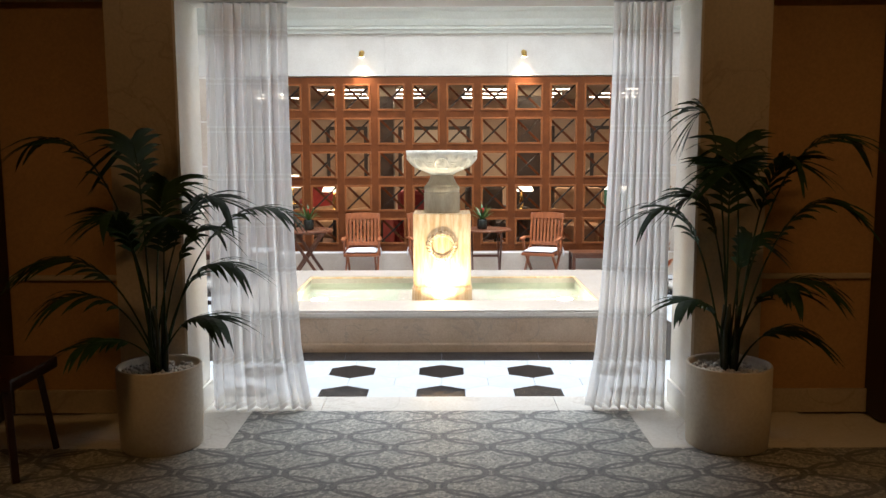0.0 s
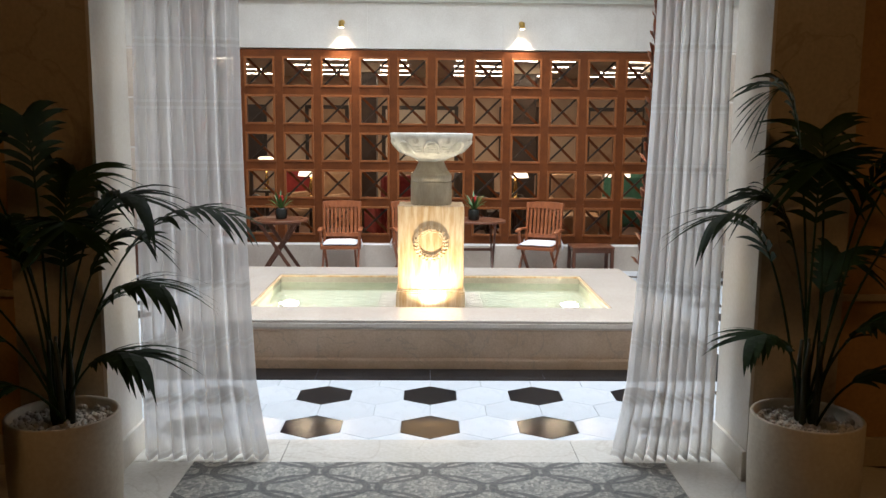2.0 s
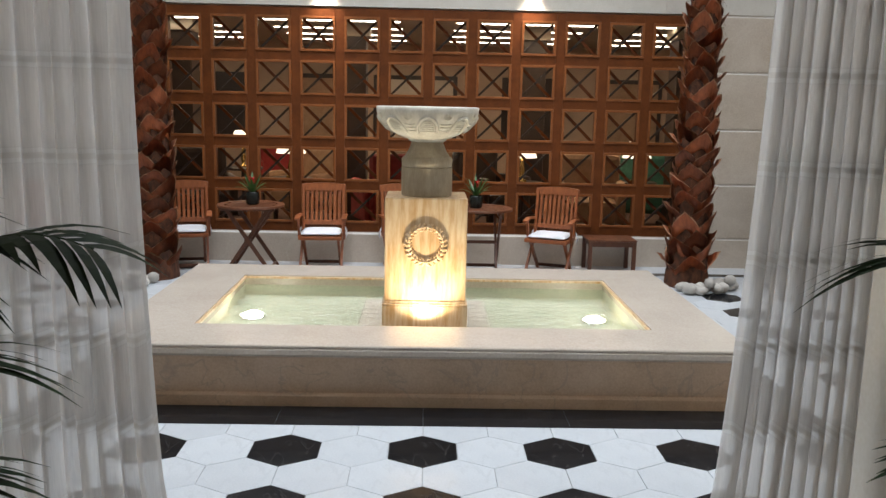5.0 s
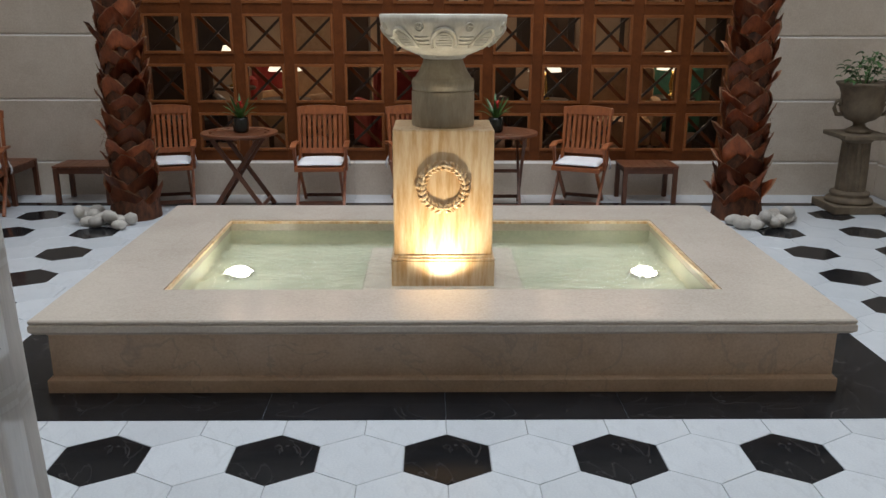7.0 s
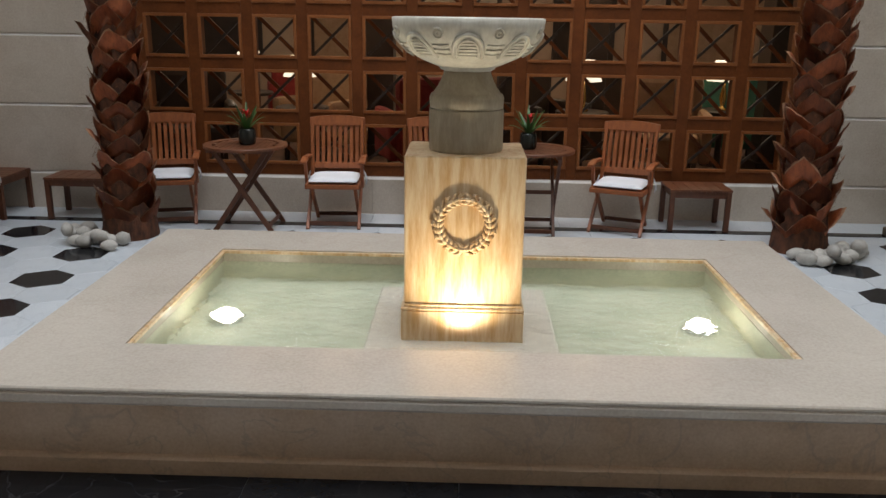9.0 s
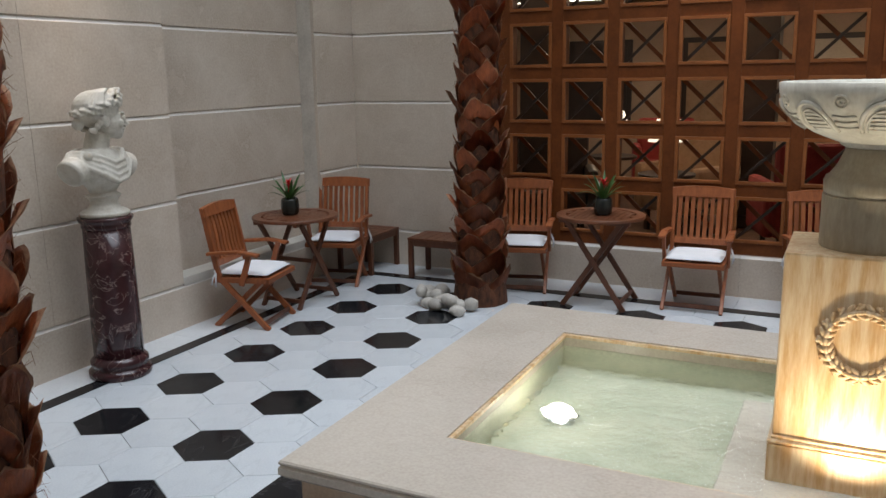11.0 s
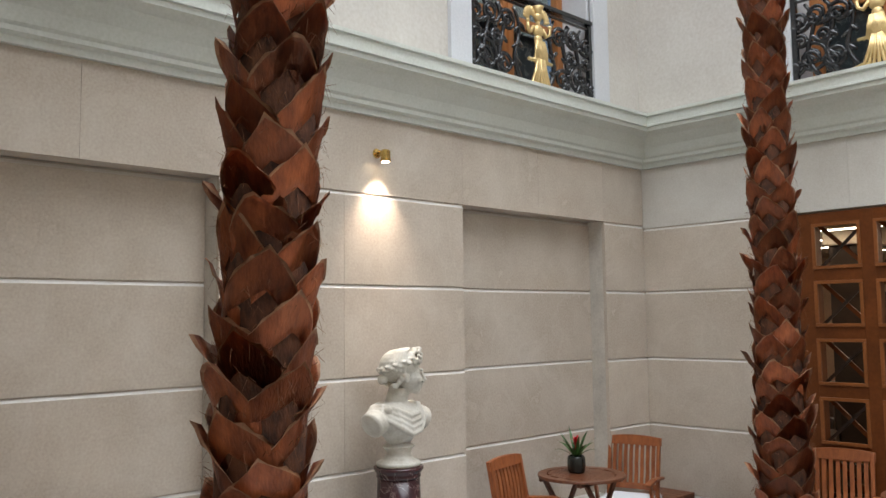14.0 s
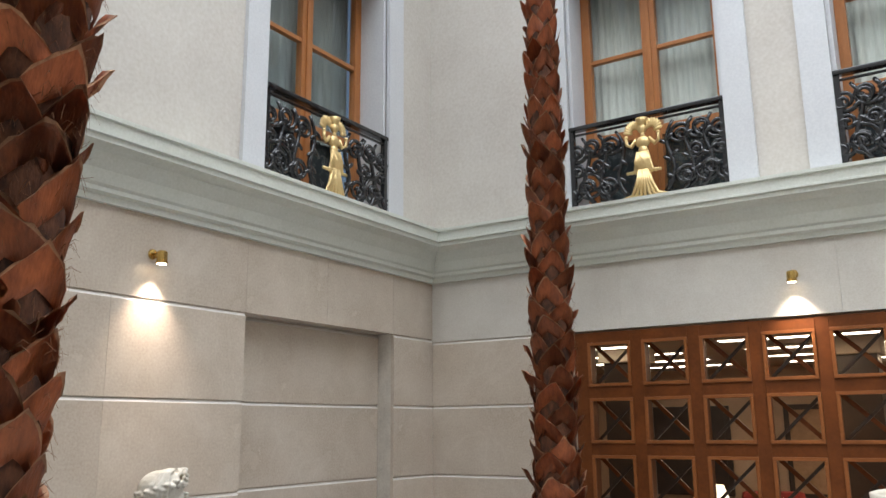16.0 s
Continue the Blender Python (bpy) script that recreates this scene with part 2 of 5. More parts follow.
GRAVEL = mat("white_gravel", (0.66, 0.62, 0.54), (0.5, 0.46, 0.4), 0.7, scale=30, vary=0.2)
BRASS = mat("polished_brass", (0.72, 0.48, 0.16), rough=0.25, metal=1.0, bump=0.02)
CHROME = mat("bright_metal", (0.75, 0.76, 0.78), rough=0.2, metal=1.0, bump=0.02)
IRON = mat("black_painted_iron", (0.010, 0.011, 0.013), (0.016, 0.017, 0.02), 0.25, scale=20, bump=0.1, coat=0.4)
GILT = mat("gilded_metal", (0.82, 0.62, 0.30), (0.72, 0.52, 0.24), 0.42, metal=0.6, scale=20, fine=60, bump=0.15)
OAK = mat("varnished_window_wood", (0.44, 0.17, 0.05), (0.36, 0.13, 0.035), 0.4, scale=7, fine=50, bump=0.08, stretch=(4, 4, 0.7))
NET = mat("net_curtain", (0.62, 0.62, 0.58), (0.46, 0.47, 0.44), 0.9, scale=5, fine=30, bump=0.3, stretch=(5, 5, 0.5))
# darker copy of NET: dimness behind the side panes put into the cloth colour
SHADED_NET = mat("shaded_net_curtain", (0.20, 0.23, 0.23), (0.10, 0.12, 0.12), 0.9, scale=5, fine=30, bump=0.3, stretch=(5, 5, 0.5))
# drape colour that also carries the darkness of the unlit rooms
UNLIT_DRAPE = mat("unlit_room_drape", (0.035, 0.045, 0.05), (0.02, 0.026, 0.03), 0.9, scale=5, stretch=(6, 6, 0.4))
LOBBY_WALL = mat("ochre_wall", (0.46, 0.27, 0.10), (0.4, 0.22, 0.08), 0.6, scale=1.5, fine=60, bump=0.05)
LOBBY_STONE = add_veins(mat("veined_cream_marble", (0.50, 0.42, 0.30), (0.44, 0.36, 0.25), 0.35, scale=1.5), (0.3, 0.22, 0.14), 1.2, 0.01, 0.5)
JAMB = mat("pale_jamb_marble", (0.72, 0.68, 0.60), (0.66, 0.62, 0.54), 0.35, scale=2)
MAHOGANY = mat("dark_mahogany", (0.035, 0.010, 0.006), (0.022, 0.007, 0.004), 0.3, scale=6, stretch=(4, 4, 0.6))
THRESH = add_veins(mat("threshold_marble", (0.66, 0.63, 0.57), (0.6, 0.57, 0.5), 0.2, scale=2), (0.45, 0.4, 0.33), 1.6, 0.012, 0.4)
INNER_WALL = mat("peach_wall", (0.52, 0.36, 0.24), (0.43, 0.29, 0.19), 0.7, scale=1)
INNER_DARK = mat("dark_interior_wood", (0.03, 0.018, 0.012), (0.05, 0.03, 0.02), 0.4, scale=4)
INNER_FLOOR = mat("interior_carpet", (0.13, 0.065, 0.04), (0.08, 0.04, 0.028), 0.9, scale=12)
INNER_CEIL = mat("interior_ceiling", (0.6, 0.5, 0.38), (0.52, 0.43, 0.32), 0.8, scale=1)
CLEAR = glass("window_glass", (0.92, 0.97, 0.95))
WATER = glass("pool_water", (0.93, 0.98, 0.95), ior=1.33, ripple=0.7)
SHEER = sheer("sheer_voile", (0.92, 0.915, 0.90))
LAMP_WARM = glow("warm_lamp", (1.0, 0.82, 0.6), 30)
LAMP_STRIP = glow("strip_lamp", (1.0, 0.88, 0.72), 9)
LAMP_POOL = glow("pool_lamp", (1.0, 0.95, 0.8), 40)

# ---- mesh helpers ----
def part(name, bm, material, parent=None, label="", smooth=False, at=None):
    """Links a bmesh as one mesh object, under a thing or on its own."""
    me = bpy.data.meshes.new(name)
    bmesh.ops.recalc_face_normals(bm, faces=bm.faces)
    bm.to_mesh(me)
    bm.free()
    for m in material if isinstance(material, (list, tuple)) else (material,):
        me.materials.append(m)
    if smooth:
        me.shade_smooth()
    ob = new(name, me)
    if parent:
        ob.parent = parent
    if at is not None:
        ob.matrix_local = at
    if label:
        tagged(ob, label)
    return ob


def thing(name, m, label, category, group=""):
    ob = new(name)
    ob.empty_display_size = 0.1
    ob.matrix_world = m
    return tagged(ob, label, category, group)


def box(x0, y0, z0, x1, y1, z1, bevel=0.0, bm=None):
    bm = bm or bmesh.new()
    r = bmesh.ops.create_cube(bm, size=1)
    vs = r["verts"]
    bmesh.ops.scale(bm, vec=(abs(x1 - x0), abs(y1 - y0), abs(z1 - z0)), verts=vs)
    bmesh.ops.translate(bm, vec=((x0 + x1) / 2, (y0 + y1) / 2, (z0 + z1) / 2), verts=vs)
    if bevel:
        es = list({e for v in vs for e in v.link_edges})
        bmesh.ops.bevel(bm, geom=es, offset=bevel, segments=2, affect="EDGES", profile=0.6)
    return bm


def beam(p0, p1, w, h, bevel=0.004, bm=None, up=(0, 0, 1)):
    """A bar from p0 to p1, w across and h along up."""
    bm = bm or bmesh.new()
    p0, p1 = Vector(p0), Vector(p1)
    d = (p1 - p0).normalized()
    u = Vector(up)
    s = d.cross(u)
    if s.length < 1e-3:
        s = d.cross(Vector((1, 0, 0)))
    s.normalize()
    u = s.cross(d)
    n0 = set(bm.verts)
    box(-w / 2, 0, -h / 2, w / 2, (p1 - p0).length, h / 2, bevel, bm)
    m = Matrix.Translation(p0) @ Matrix((s, d, u)).transposed().to_4x4()
    bmesh.ops.transform(bm, matrix=m, verts=[v for v in bm.verts if v not in n0])
    return bm


def lathe(profile, seg=32, bm=None, centre=(0, 0), caps=True):
    """A turned shape from (radius, height) pairs."""
    bm = bm or bmesh.new()
    rings = []
    for r, z in profile:
        rings.append([bm.verts.new((centre[0] + r * math.cos(2 * math.pi * i / seg), centre[1] + r * math.sin(2 * math.pi * i / seg), z)) for i in range(seg)])
    for a, b in zip(rings, rings[1:]):
        for i in range(seg):
            bm.faces.new((a[i], a[(i + 1) % seg], b[(i + 1) % seg], b[i]))
    if caps:
        bm.faces.new(rings[0][::-1])
        bm.faces.new(rings[-1])
    return bm


def tube(points, radius, seg=6, bm=None, taper=1.0):
    """A round bar along points."""
    bm = bm or bmesh.new()
    pts = [Vector(p) for p in points]
    prev = None
    for k, p in enumerate(pts):
        d = (pts[min(k + 1, len(pts) - 1)] - pts[max(k - 1, 0)]).normalized()
        s = d.cross(Vector((0.31, 0.2, 0.93)))
        s.normalize()
        u = s.cross(d)
        r = radius * (1 + (taper - 1) * k / max(len(pts) - 1, 1))
        ring = [bm.verts.new(p + r * (math.cos(2 * math.pi * i / seg) * s + math.sin(2 * math.pi * i / seg) * u)) for i in range(seg)]
        if prev:
            for i in range(seg):
                bm.faces.new((prev[i], prev[(i + 1) % seg], ring[(i + 1) % seg], ring[i]))
        else:
            bm.faces.new(ring[::-1])
        prev = ring
    bm.faces.new(prev)
    return bm


def extrude_profile(profile, p0, p1, out, bm=None):
    """Sweeps a (outwards, height) profile straight from p0 to p1; out is the outward direction."""
    bm = bm or bmesh.new()
    o = Vector(out)
    a = [bm.verts.new(Vector(p0) + o * u + Vector((0, 0, z))) for u, z in profile]
    b = [bm.verts.new(Vector(p1) + o * u + Vector((0, 0, z))) for u, z in profile]
    k = len(profile)
    for i in range(k):
        bm.faces.new((a[i], a[(i + 1) % k], b[(i + 1) % k], b[i]))
    bm.faces.new(a[::-1])
    bm.faces.new(b)
    return bm


def blob(c, r, bm, seg=12, rot=None):
    n0 = set(bm.verts)
    bmesh.ops.create_uvsphere(bm, u_segments=seg, v_segments=max(seg // 2, 4), radius=1)
    vs = [v for v in bm.verts if v not in n0]
    m = Matrix.Translation(c) @ (rot or Matrix.Identity(4)) @ Matrix.Diagonal((*r, 1))
    bmesh.ops.transform(bm, matrix=m, verts=vs)


def structure(name, bm, material, label, category, smooth=False):
    return tagged(part(name, bm, material, smooth=smooth), label, category, kind="structure")


# ---- courtyard shell ----
GROOVES = (0.30, 0.862, 1.41, 1.966, 2.53)
TH = 0.4


def wall_box(name, x0, y0, z0, x1, y1, z1, material, label, parent=None):
    if parent:
        return part(name, box(x0, y0, z0, x1, y1, z1), material, parent)
    return structure(name, box(x0, y0, z0, x1, y1, z1), material, label, "wall")


def courses(parent, axis, plane, sign, a0, a1, joints, z_list, material=STONE):
    """Large stone slabs with open joints. axis 'y': slabs along y on x=plane; sign points into the courtyard."""
    zs = z_list
    for z0, z1 in zip(zs, zs[1:]):
        cuts = [a0] + [j for j in joints if a0 + 0.1 < j < a1 - 0.1] + [a1]
        for c0, c1 in zip(cuts, cuts[1:]):
            g = 0.0008
            lo, hi = z0 + 0.003, z1 - (0.0 if z1 > 2.9 else 0.004)
            if z0 == 0:
                lo = 0
            cut = z1 < 2.9
            prof = [(0, lo), (0, hi - 0.019), (-0.011, hi), (-0.011, hi + 0.0068), (-0.03, hi + 0.0068), (-0.03, lo)] if cut else [(0, lo), (0, hi), (-0.03, hi), (-0.03, lo)]
            if axis == "y":
                bm = extrude_profile(prof, (plane, c0 + g, 0), (plane, c1 - g, 0), (sign, 0, 0))
            else:
                bm = extrude_profile(prof, (c0 + g, plane, 0), (c1 - g, plane, 0), (0, sign, 0))
            # chamfer face takes the paler stone, a painted highlight under each joint
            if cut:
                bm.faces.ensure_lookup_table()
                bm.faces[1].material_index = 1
            part("stone_slab", bm, (material, LIT_CHAMFER), parent)


ZS = (0.0,) + GROOVES + (CROWN0,)
REC = 0.16         # depth of the recessed bays in the side walls
for side, nm in ((-1, "wall_west"), (1, "wall_east")):
    X = side * XW
    core = structure(nm, box(X + side * 0.2, 5.0, 0, X + side * TH, YB + 0.4, CROWN1 - 0.02), JOINT, "beige limestone slab wall with recessed bays and open joints", "wall")
    # piers stand proud, bays lie back between the plinth and the head
    part("backing", box(X + side * 0.026, YF, 0.0, X + side * 0.2, YB, 0.34), JOINT, core)
    part("backing", box(X + side * 0.026, YF, 2.56, X + side * 0.2, YB, CROWN0), JOINT, core)
    courses(core, "y", X, -side, YF, YB, (6.4, 7.2, 8.3, 9.2, 10.1), (0.0, 0.30))
    courses(core, "y", X, -side, YF, YB, (6.2, 7.4, 8.75, 9.55, 10.36), (2.53, CROWN0))
    for a0, a1 in ((YF, 5.3), (6.93, 8.75), (10.37, YB)):
        part("backing", box(X + side * 0.026, a0 + 0.002, 0.34, X + side * 0.2, a1 - 0.002, 2.56), JOINT, core)
        courses(core, "y", X, -side, a0, a1, (7.75,), ZS[1:-1])
    for a0, a1 in ((5.3, 6.93), (8.75, 10.37)):
        courses(core, "y", X + side * REC, -side, a0, a1, (), ZS[1:-1])
        part("ledge", box(X, a0, 0.288, X + side * REC, a1, 0.345, 0.004), STONE2, core)
        part("reveal_head", box(X + side * 0.004, a0, 2.535, X + side * REC, a1, 2.56), STONE, core)

# back wall with the opening for the timber screen
LX, LZ0, LZ1 = 2.65, 0.313, 2.495
core = structure("wall_north", box(-XW - 0.3, YB + 0.026, 2.52, XW + 0.3, YB + 0.3, CROWN1 - 0.02), JOINT, "beige limestone wall framing a timber screen", "wall")
part("backing", box(-XW, YB + 0.026, 0, XW, YB + 0.3, LZ0 - 0.02), JOINT, core)
courses(core, "x", YB, -1, -XW, XW, (-2.2, -0.75, 0.75, 2.2), (0.0, LZ0))
courses(core, "x", YB, -1, -XW, XW, (-2.25, -0.72, 0.8, 2.3), (LZ1 + 0.012, CROWN0), STONE2)
for a0, a1 in ((-XW, -LX), (LX, XW)):
    part("backing", box(a0, YB + 0.026, LZ0, a1, YB + 0.3, 2.52), JOINT, core)
    courses(core, "x", YB, -1, a0, a1, (), (LZ0, 0.862, 1.41, 1.966, 2.507))

# front wall, the doorway cut through it
for side, nm in ((-1, "wall_south"), (1, "wall_south_2")):
    structure(nm, box(side * JX, 4.94, 0, side * (XW + 0.3), YF, HEAD), STONE, "stone wall beside the wide doorway", "wall")
structure("door_head", box(-XW - 0.3, 4.74, HEAD, XW + 0.3, YF, CROWN0 + 0.4), JAMB, "plain pale head over the doorway", "wall")

CROWN_PROFILE = [(0, 0), (0.03, 0), (0.035, 0.035), (0.06, 0.05), (0.06, 0.075), (0.075, 0.09), (0.10, 0.16), (0.15, 0.24), (0.20, 0.28), (0.20, 0.31),
                 (0.215, 0.315), (0.215, 0.33), (0.20, 0.335), (0.20, 0.40), (0.215, 0.405), (0.215, 0.43), (0, 0.43)]
for nm, p0, p1, out in (("cornice_west", (-XW, YF, CROWN0), (-XW, YB, CROWN0), (1, 0, 0)), ("cornice_east", (XW, YF, CROWN0), (XW, YB, CROWN0), (-1, 0, 0)),
                        ("cornice_north", (-XW, YB, CROWN0 + 0.001), (XW, YB, CROWN0 + 0.001), (0, -1, 0)), ("cornice_south", (-XW, YF, CROWN0 + 0.001), (XW, YF, CROWN0 + 0.001), (0, 1, 0))):
    structure(nm, extrude_profile(CROWN_PROFILE, p0, p1, out), CORNICE, "pale grey-green moulded cornice with a stone ledge", "cornice")

# upper storey: walls with window bays, reveals in white
WIN_Z0, WIN_Z1 = CROWN1, 5.6
RV = 0.26


def upper_wall(name, along, plane, sign, a0, a1, bays):
    """Wall above the cornice; along 'y' or 'x'; bays are (start, end) openings; sign points into the courtyard."""
    def bx(c0, c1, z0, z1, d0=0.0, d1=0.35):
        if along == "y":
            return box(plane - sign * d0, c0, z0, plane - sign * d1, c1, z1)
        return box(c0, plane - sign * d0, z0, c1, plane - sign * d1, z1)
    w = structure(name, bx(a0, a1, WIN_Z1, TOP), RENDERED, "cream plastered upper wall with tall windows", "wall")
    c = a0
    for b0, b1 in bays + [(a1, a1)]:
        part("pier", bx(c, b0, WIN_Z0 - 0.01, WIN_Z1), RENDERED, w)
        if b1 > b0:
            part("reveal", bx(b0 - 0.001, b0 + 0.03, WIN_Z0 - 0.01, WIN_Z1, 0.012, 0.34), PLASTER, w)
            part("reveal", bx(b1 - 0.03, b1 + 0.001, WIN_Z0 - 0.01, WIN_Z1, 0.012, 0.34), PLASTER, w)
            part("architrave", bx(b0 - 0.2, b0, WIN_Z0, WIN_Z1 + 0.2, -0.035, 0.01), PLASTER, w)
            part("architrave", bx(b1, b1 + 0.2, WIN_Z0, WIN_Z1 + 0.2, -0.035, 0.01), PLASTER, w)
            part("reveal_head", bx(b0, b1, WIN_Z1 - 0.03, WIN_Z1 + 0.001, 0.012, 0.34), PLASTER, w)
            part("sill", bx(b0, b1, WIN_Z0 - 0.06, WIN_Z0 - 0.005, -0.02, 0.34), STONE2, w)
        c = b1
    return w


BAYS_SIDE = [(5.62, 7.02), (8.83, 10.25)]
BAYS_BACK = [(-2.60, -1.36), (-0.62, 0.62), (1.36, 2.60)]
upper_wall("upper_wall_west", "y", -XW, 1, YF, YB + 0.35, BAYS_SIDE)
upper_wall("upper_wall_east", "y", XW, -1, YF, YB + 0.35, BAYS_SIDE)
upper_wall("upper_wall_north", "x", YB, -1, -XW, XW, BAYS_BACK)
structure("upper_wall_south", box(-XW, 4.85, CROWN0 + 0.4, XW, YF, TOP), RENDERED, "plain cream plastered upper wall", "wall")

# skylight: glazing bars and panes over the courtyard
roof = structure("skylight", box(-XW - 0.4, 4.8, TOP + 0.001, -XW + 0.15, YB + 0.4, TOP + 0.12), PLASTER, "white glazed skylight over the courtyard", "skylight")
part("curb", box(XW - 0.15, 4.8, TOP + 0.001, XW + 0.4, YB + 0.4, TOP + 0.12), PLASTER, roof)
part("curb", box(-XW + 0.15, 4.8, TOP + 0.001, XW - 0.15, 5.3, TOP + 0.12), PLASTER, roof)
part("curb", box(-XW + 0.15, YB - 0.15, TOP + 0.001, XW - 0.15, YB + 0.4, TOP + 0.12), PLASTER, roof)
for i in range(7):
    x = -3.0 + i
    part("glazing_bar", box(x - 0.03, 5.3, TOP + 0.02, x + 0.03, YB - 0.15, TOP + 0.1), PLASTER, roof)

# ---- lobby shell ----
structure("lobby_floor", box(-6, -2.6, -0.05, 6, 5.17, LOB - 0.012), THRESH, "cream marble lobby floor slab and step", "floor")
for side, nm in ((-1, "lobby_wall"), (1, "lobby_wall_2")):
    s = side
    structure(nm, box(s * 1.67, 4.93 - 0.04, LOB, s * 2.33, 4.94, 2.9), LOBBY_WALL, "ochre lobby wall with a low dado rail", "wall")
    structure("pilaster", box(s * JX, 4.72, LOB, s * 1.67, 4.939, 2.9), LOBBY_STONE, "veined cream marble pilaster beside the doorway", "pilaster")
    structure("jamb_lining", box(s * (JX - 0.012), 4.715, LOB, s * (JX + 0.002), YF + 0.005, HEAD), JAMB, "pale marble lining of the doorway", "jamb")
    structure("baseboard", box(s * 1.672, 4.865, LOB, s * 2.33, 4.89, LOB + 0.13, 0.006), LOBBY_STONE, "cream marble baseboard", "baseboard")
    structure("baseboard", box(s * (JX - 0.03), 4.71, LOB, s * (JX - 0.012), YF, LOB + 0.13, 0.004), JAMB, "pale marble baseboard along the jamb", "baseboard")
    structure("trim", box(s * 1.672, 4.868, LOB + 0.735, s * 2.31, 4.89, LOB + 0.765, 0.008), LOBBY_STONE, "slim moulded dado rail", "dado rail")
for side in (-1, 1):
    structure("lobby_wall_north", box(side * 4.27, 4.94, 0, side * 6, YF, 2.9), LOBBY_WALL, "plain ochre lobby wall", "wall")
structure("lobby_ceiling", box(-6, -2.6, 2.9, 6, 4.74, 3.0), LOBBY_WALL, "plain lobby ceiling", "ceiling")
structure("lobby_wall_west", box(-6, -2.6, LOB, -5.8, 4.9, 2.9), LOBBY_WALL, "plain ochre lobby wall", "wall")
structure("lobby_wall_east", box(5.8, -2.6, LOB, 6, 4.9, 2.9), LOBBY_WALL, "plain ochre lobby wall", "wall")
structure("lobby_wall_south", box(-6, -2.8, LOB, 6, -2.6, 2.9), LOBBY_WALL, "plain ochre lobby wall", "wall")
for s, watts in ((-1, 7.5), (1, 10.5)):
    area("lobby_lamp", pose(s * 2.3, 2.4, 2.88), 0.4, 0.4, watts, (1.0, 0.55, 0.2))

# ---- fountain ----
FX, FY0, FY1 = 1.72, 6.895, 8.975
PX, PY0, PY1 = 1.31, 7.263, 8.606
fountain = thing("fountain", pose(0, 0, 0), "rectangular beige marble fountain basin with clear lit water", "fountain")


def ring_slab(x0, y0, x1, y1, ix0, iy0, ix1, iy1, z0, z1, bevel=0.0):
    """A rectangular frame with a rectangular hole."""
    bm = bmesh.new()
    for a in ((x0, y0, x1, iy0), (x0, iy1, x1, y1), (x0, iy0, ix0, iy1), (ix1, iy0, x1, iy1)):
        box(a[0], a[1], z0, a[2], a[3], z1, bevel, bm)
    return bm


def moulding(profile, x0, y0, x1, y1):
    """A closed moulding round a rectangle; profile is (outwards, height)."""
    bm = bmesh.new()
    rings = []
    for u, z in profile:
        rings.append([bm.verts.new(p) for p in ((x0 - u, y0 - u, z), (x1 + u, y0 - u, z), (x1 + u, y1 + u, z), (x0 - u, y1 + u, z))])
    for a, b in zip(rings, rings[1:]):
        for i in range(4):
            bm.faces.new((a[i], a[(i + 1) % 4], b[(i + 1) % 4], b[i]))
    return bm


part("plinth", moulding([(0, 0), (0, 0.062), (-0.008, 0.07), (-0.02, 0.075), (-0.02, 0.265), (-0.01, 0.275), (0, 0.28)], -FX, FY0, FX, FY1), BASIN_SIDE, fountain)
part("basin_wall", ring_slab(-FX + 0.05, FY0 + 0.05, FX - 0.05, FY1 - 0.05, -PX - 0.02, PY0 - 0.02, PX + 0.02, PY1 + 0.02, 0.0, 0.28), BASIN_SIDE, fountain)
part("cap_moulding", moulding([(-0.05, 0.278), (0.0, 0.28), (0.02, 0.285), (0.036, 0.30), (0.036, 0.325), (0.028, 0.332), (0.034, 0.338), (0.034, 0.346), (0.028, 0.352), (0.0, 0.352)], -FX, FY0, FX, FY1), COPING, fountain, smooth=False)
coping = part("coping", ring_slab(-FX, FY0, FX, FY1, -PX, PY0, PX, PY1, 0.282, 0.352), COPING, fountain)
part("pool_edge", ring_slab(-PX - 0.012, PY0 - 0.012, PX + 0.012, PY1 + 0.012, -PX + 0.018, PY0 + 0.018, PX - 0.018, PY1 - 0.018, 0.33, 0.345, 0.002), ONYX, fountain)
part("pool_lining", ring_slab(-PX - 0.02, PY0 - 0.02, PX + 0.02, PY1 + 0.02, -PX, PY0, PX, PY1, 0.02, 0.281), POOL, fountain)
part("pool_floor", box(-PX, PY0, 0.01, PX, PY1, 0.03), POOL, fountain)
bm = bmesh.new()
bmesh.ops.create_grid(bm, x_segments=2, y_segments=2, size=1)
bmesh.ops.transform(bm, matrix=Matrix.Translation((0, (PY0 + PY1) / 2, 0.262)) @ Matrix.Diagonal((PX - 0.001, (PY1 - PY0) / 2 - 0.001, 1, 1)), verts=bm.verts)
water = part("water_surface", bm, WATER, fountain, "clear rippling pale green water")
water.visible_shadow = False
part("platform", box(-0.41, 7.38, 0.03, 0.41, 8.32, 0.235, 0.006), COPING, fountain)
for x in (-1.13, 1.13):
    lamp = part("pool_light", lathe([(0.08, 0.03), (0.085, 0.05), (0.08, 0.075), (0.07, 0.08)], 20), CHROME, fountain, at=pose(x, 8.0, 0))
    part("lens", lathe([(0.07, 0.081), (0.05, 0.088)], 20), LAMP_POOL, lamp)
    d = bpy.data.lights.new("pool_lamp_light", "POINT")
    d.energy, d.color, d.shadow_soft_size = POOL_W, (1.0, 0.93, 0.74), 0.04
    new("pool_lamp_light", d).location = (x, 8.0, 0.14)

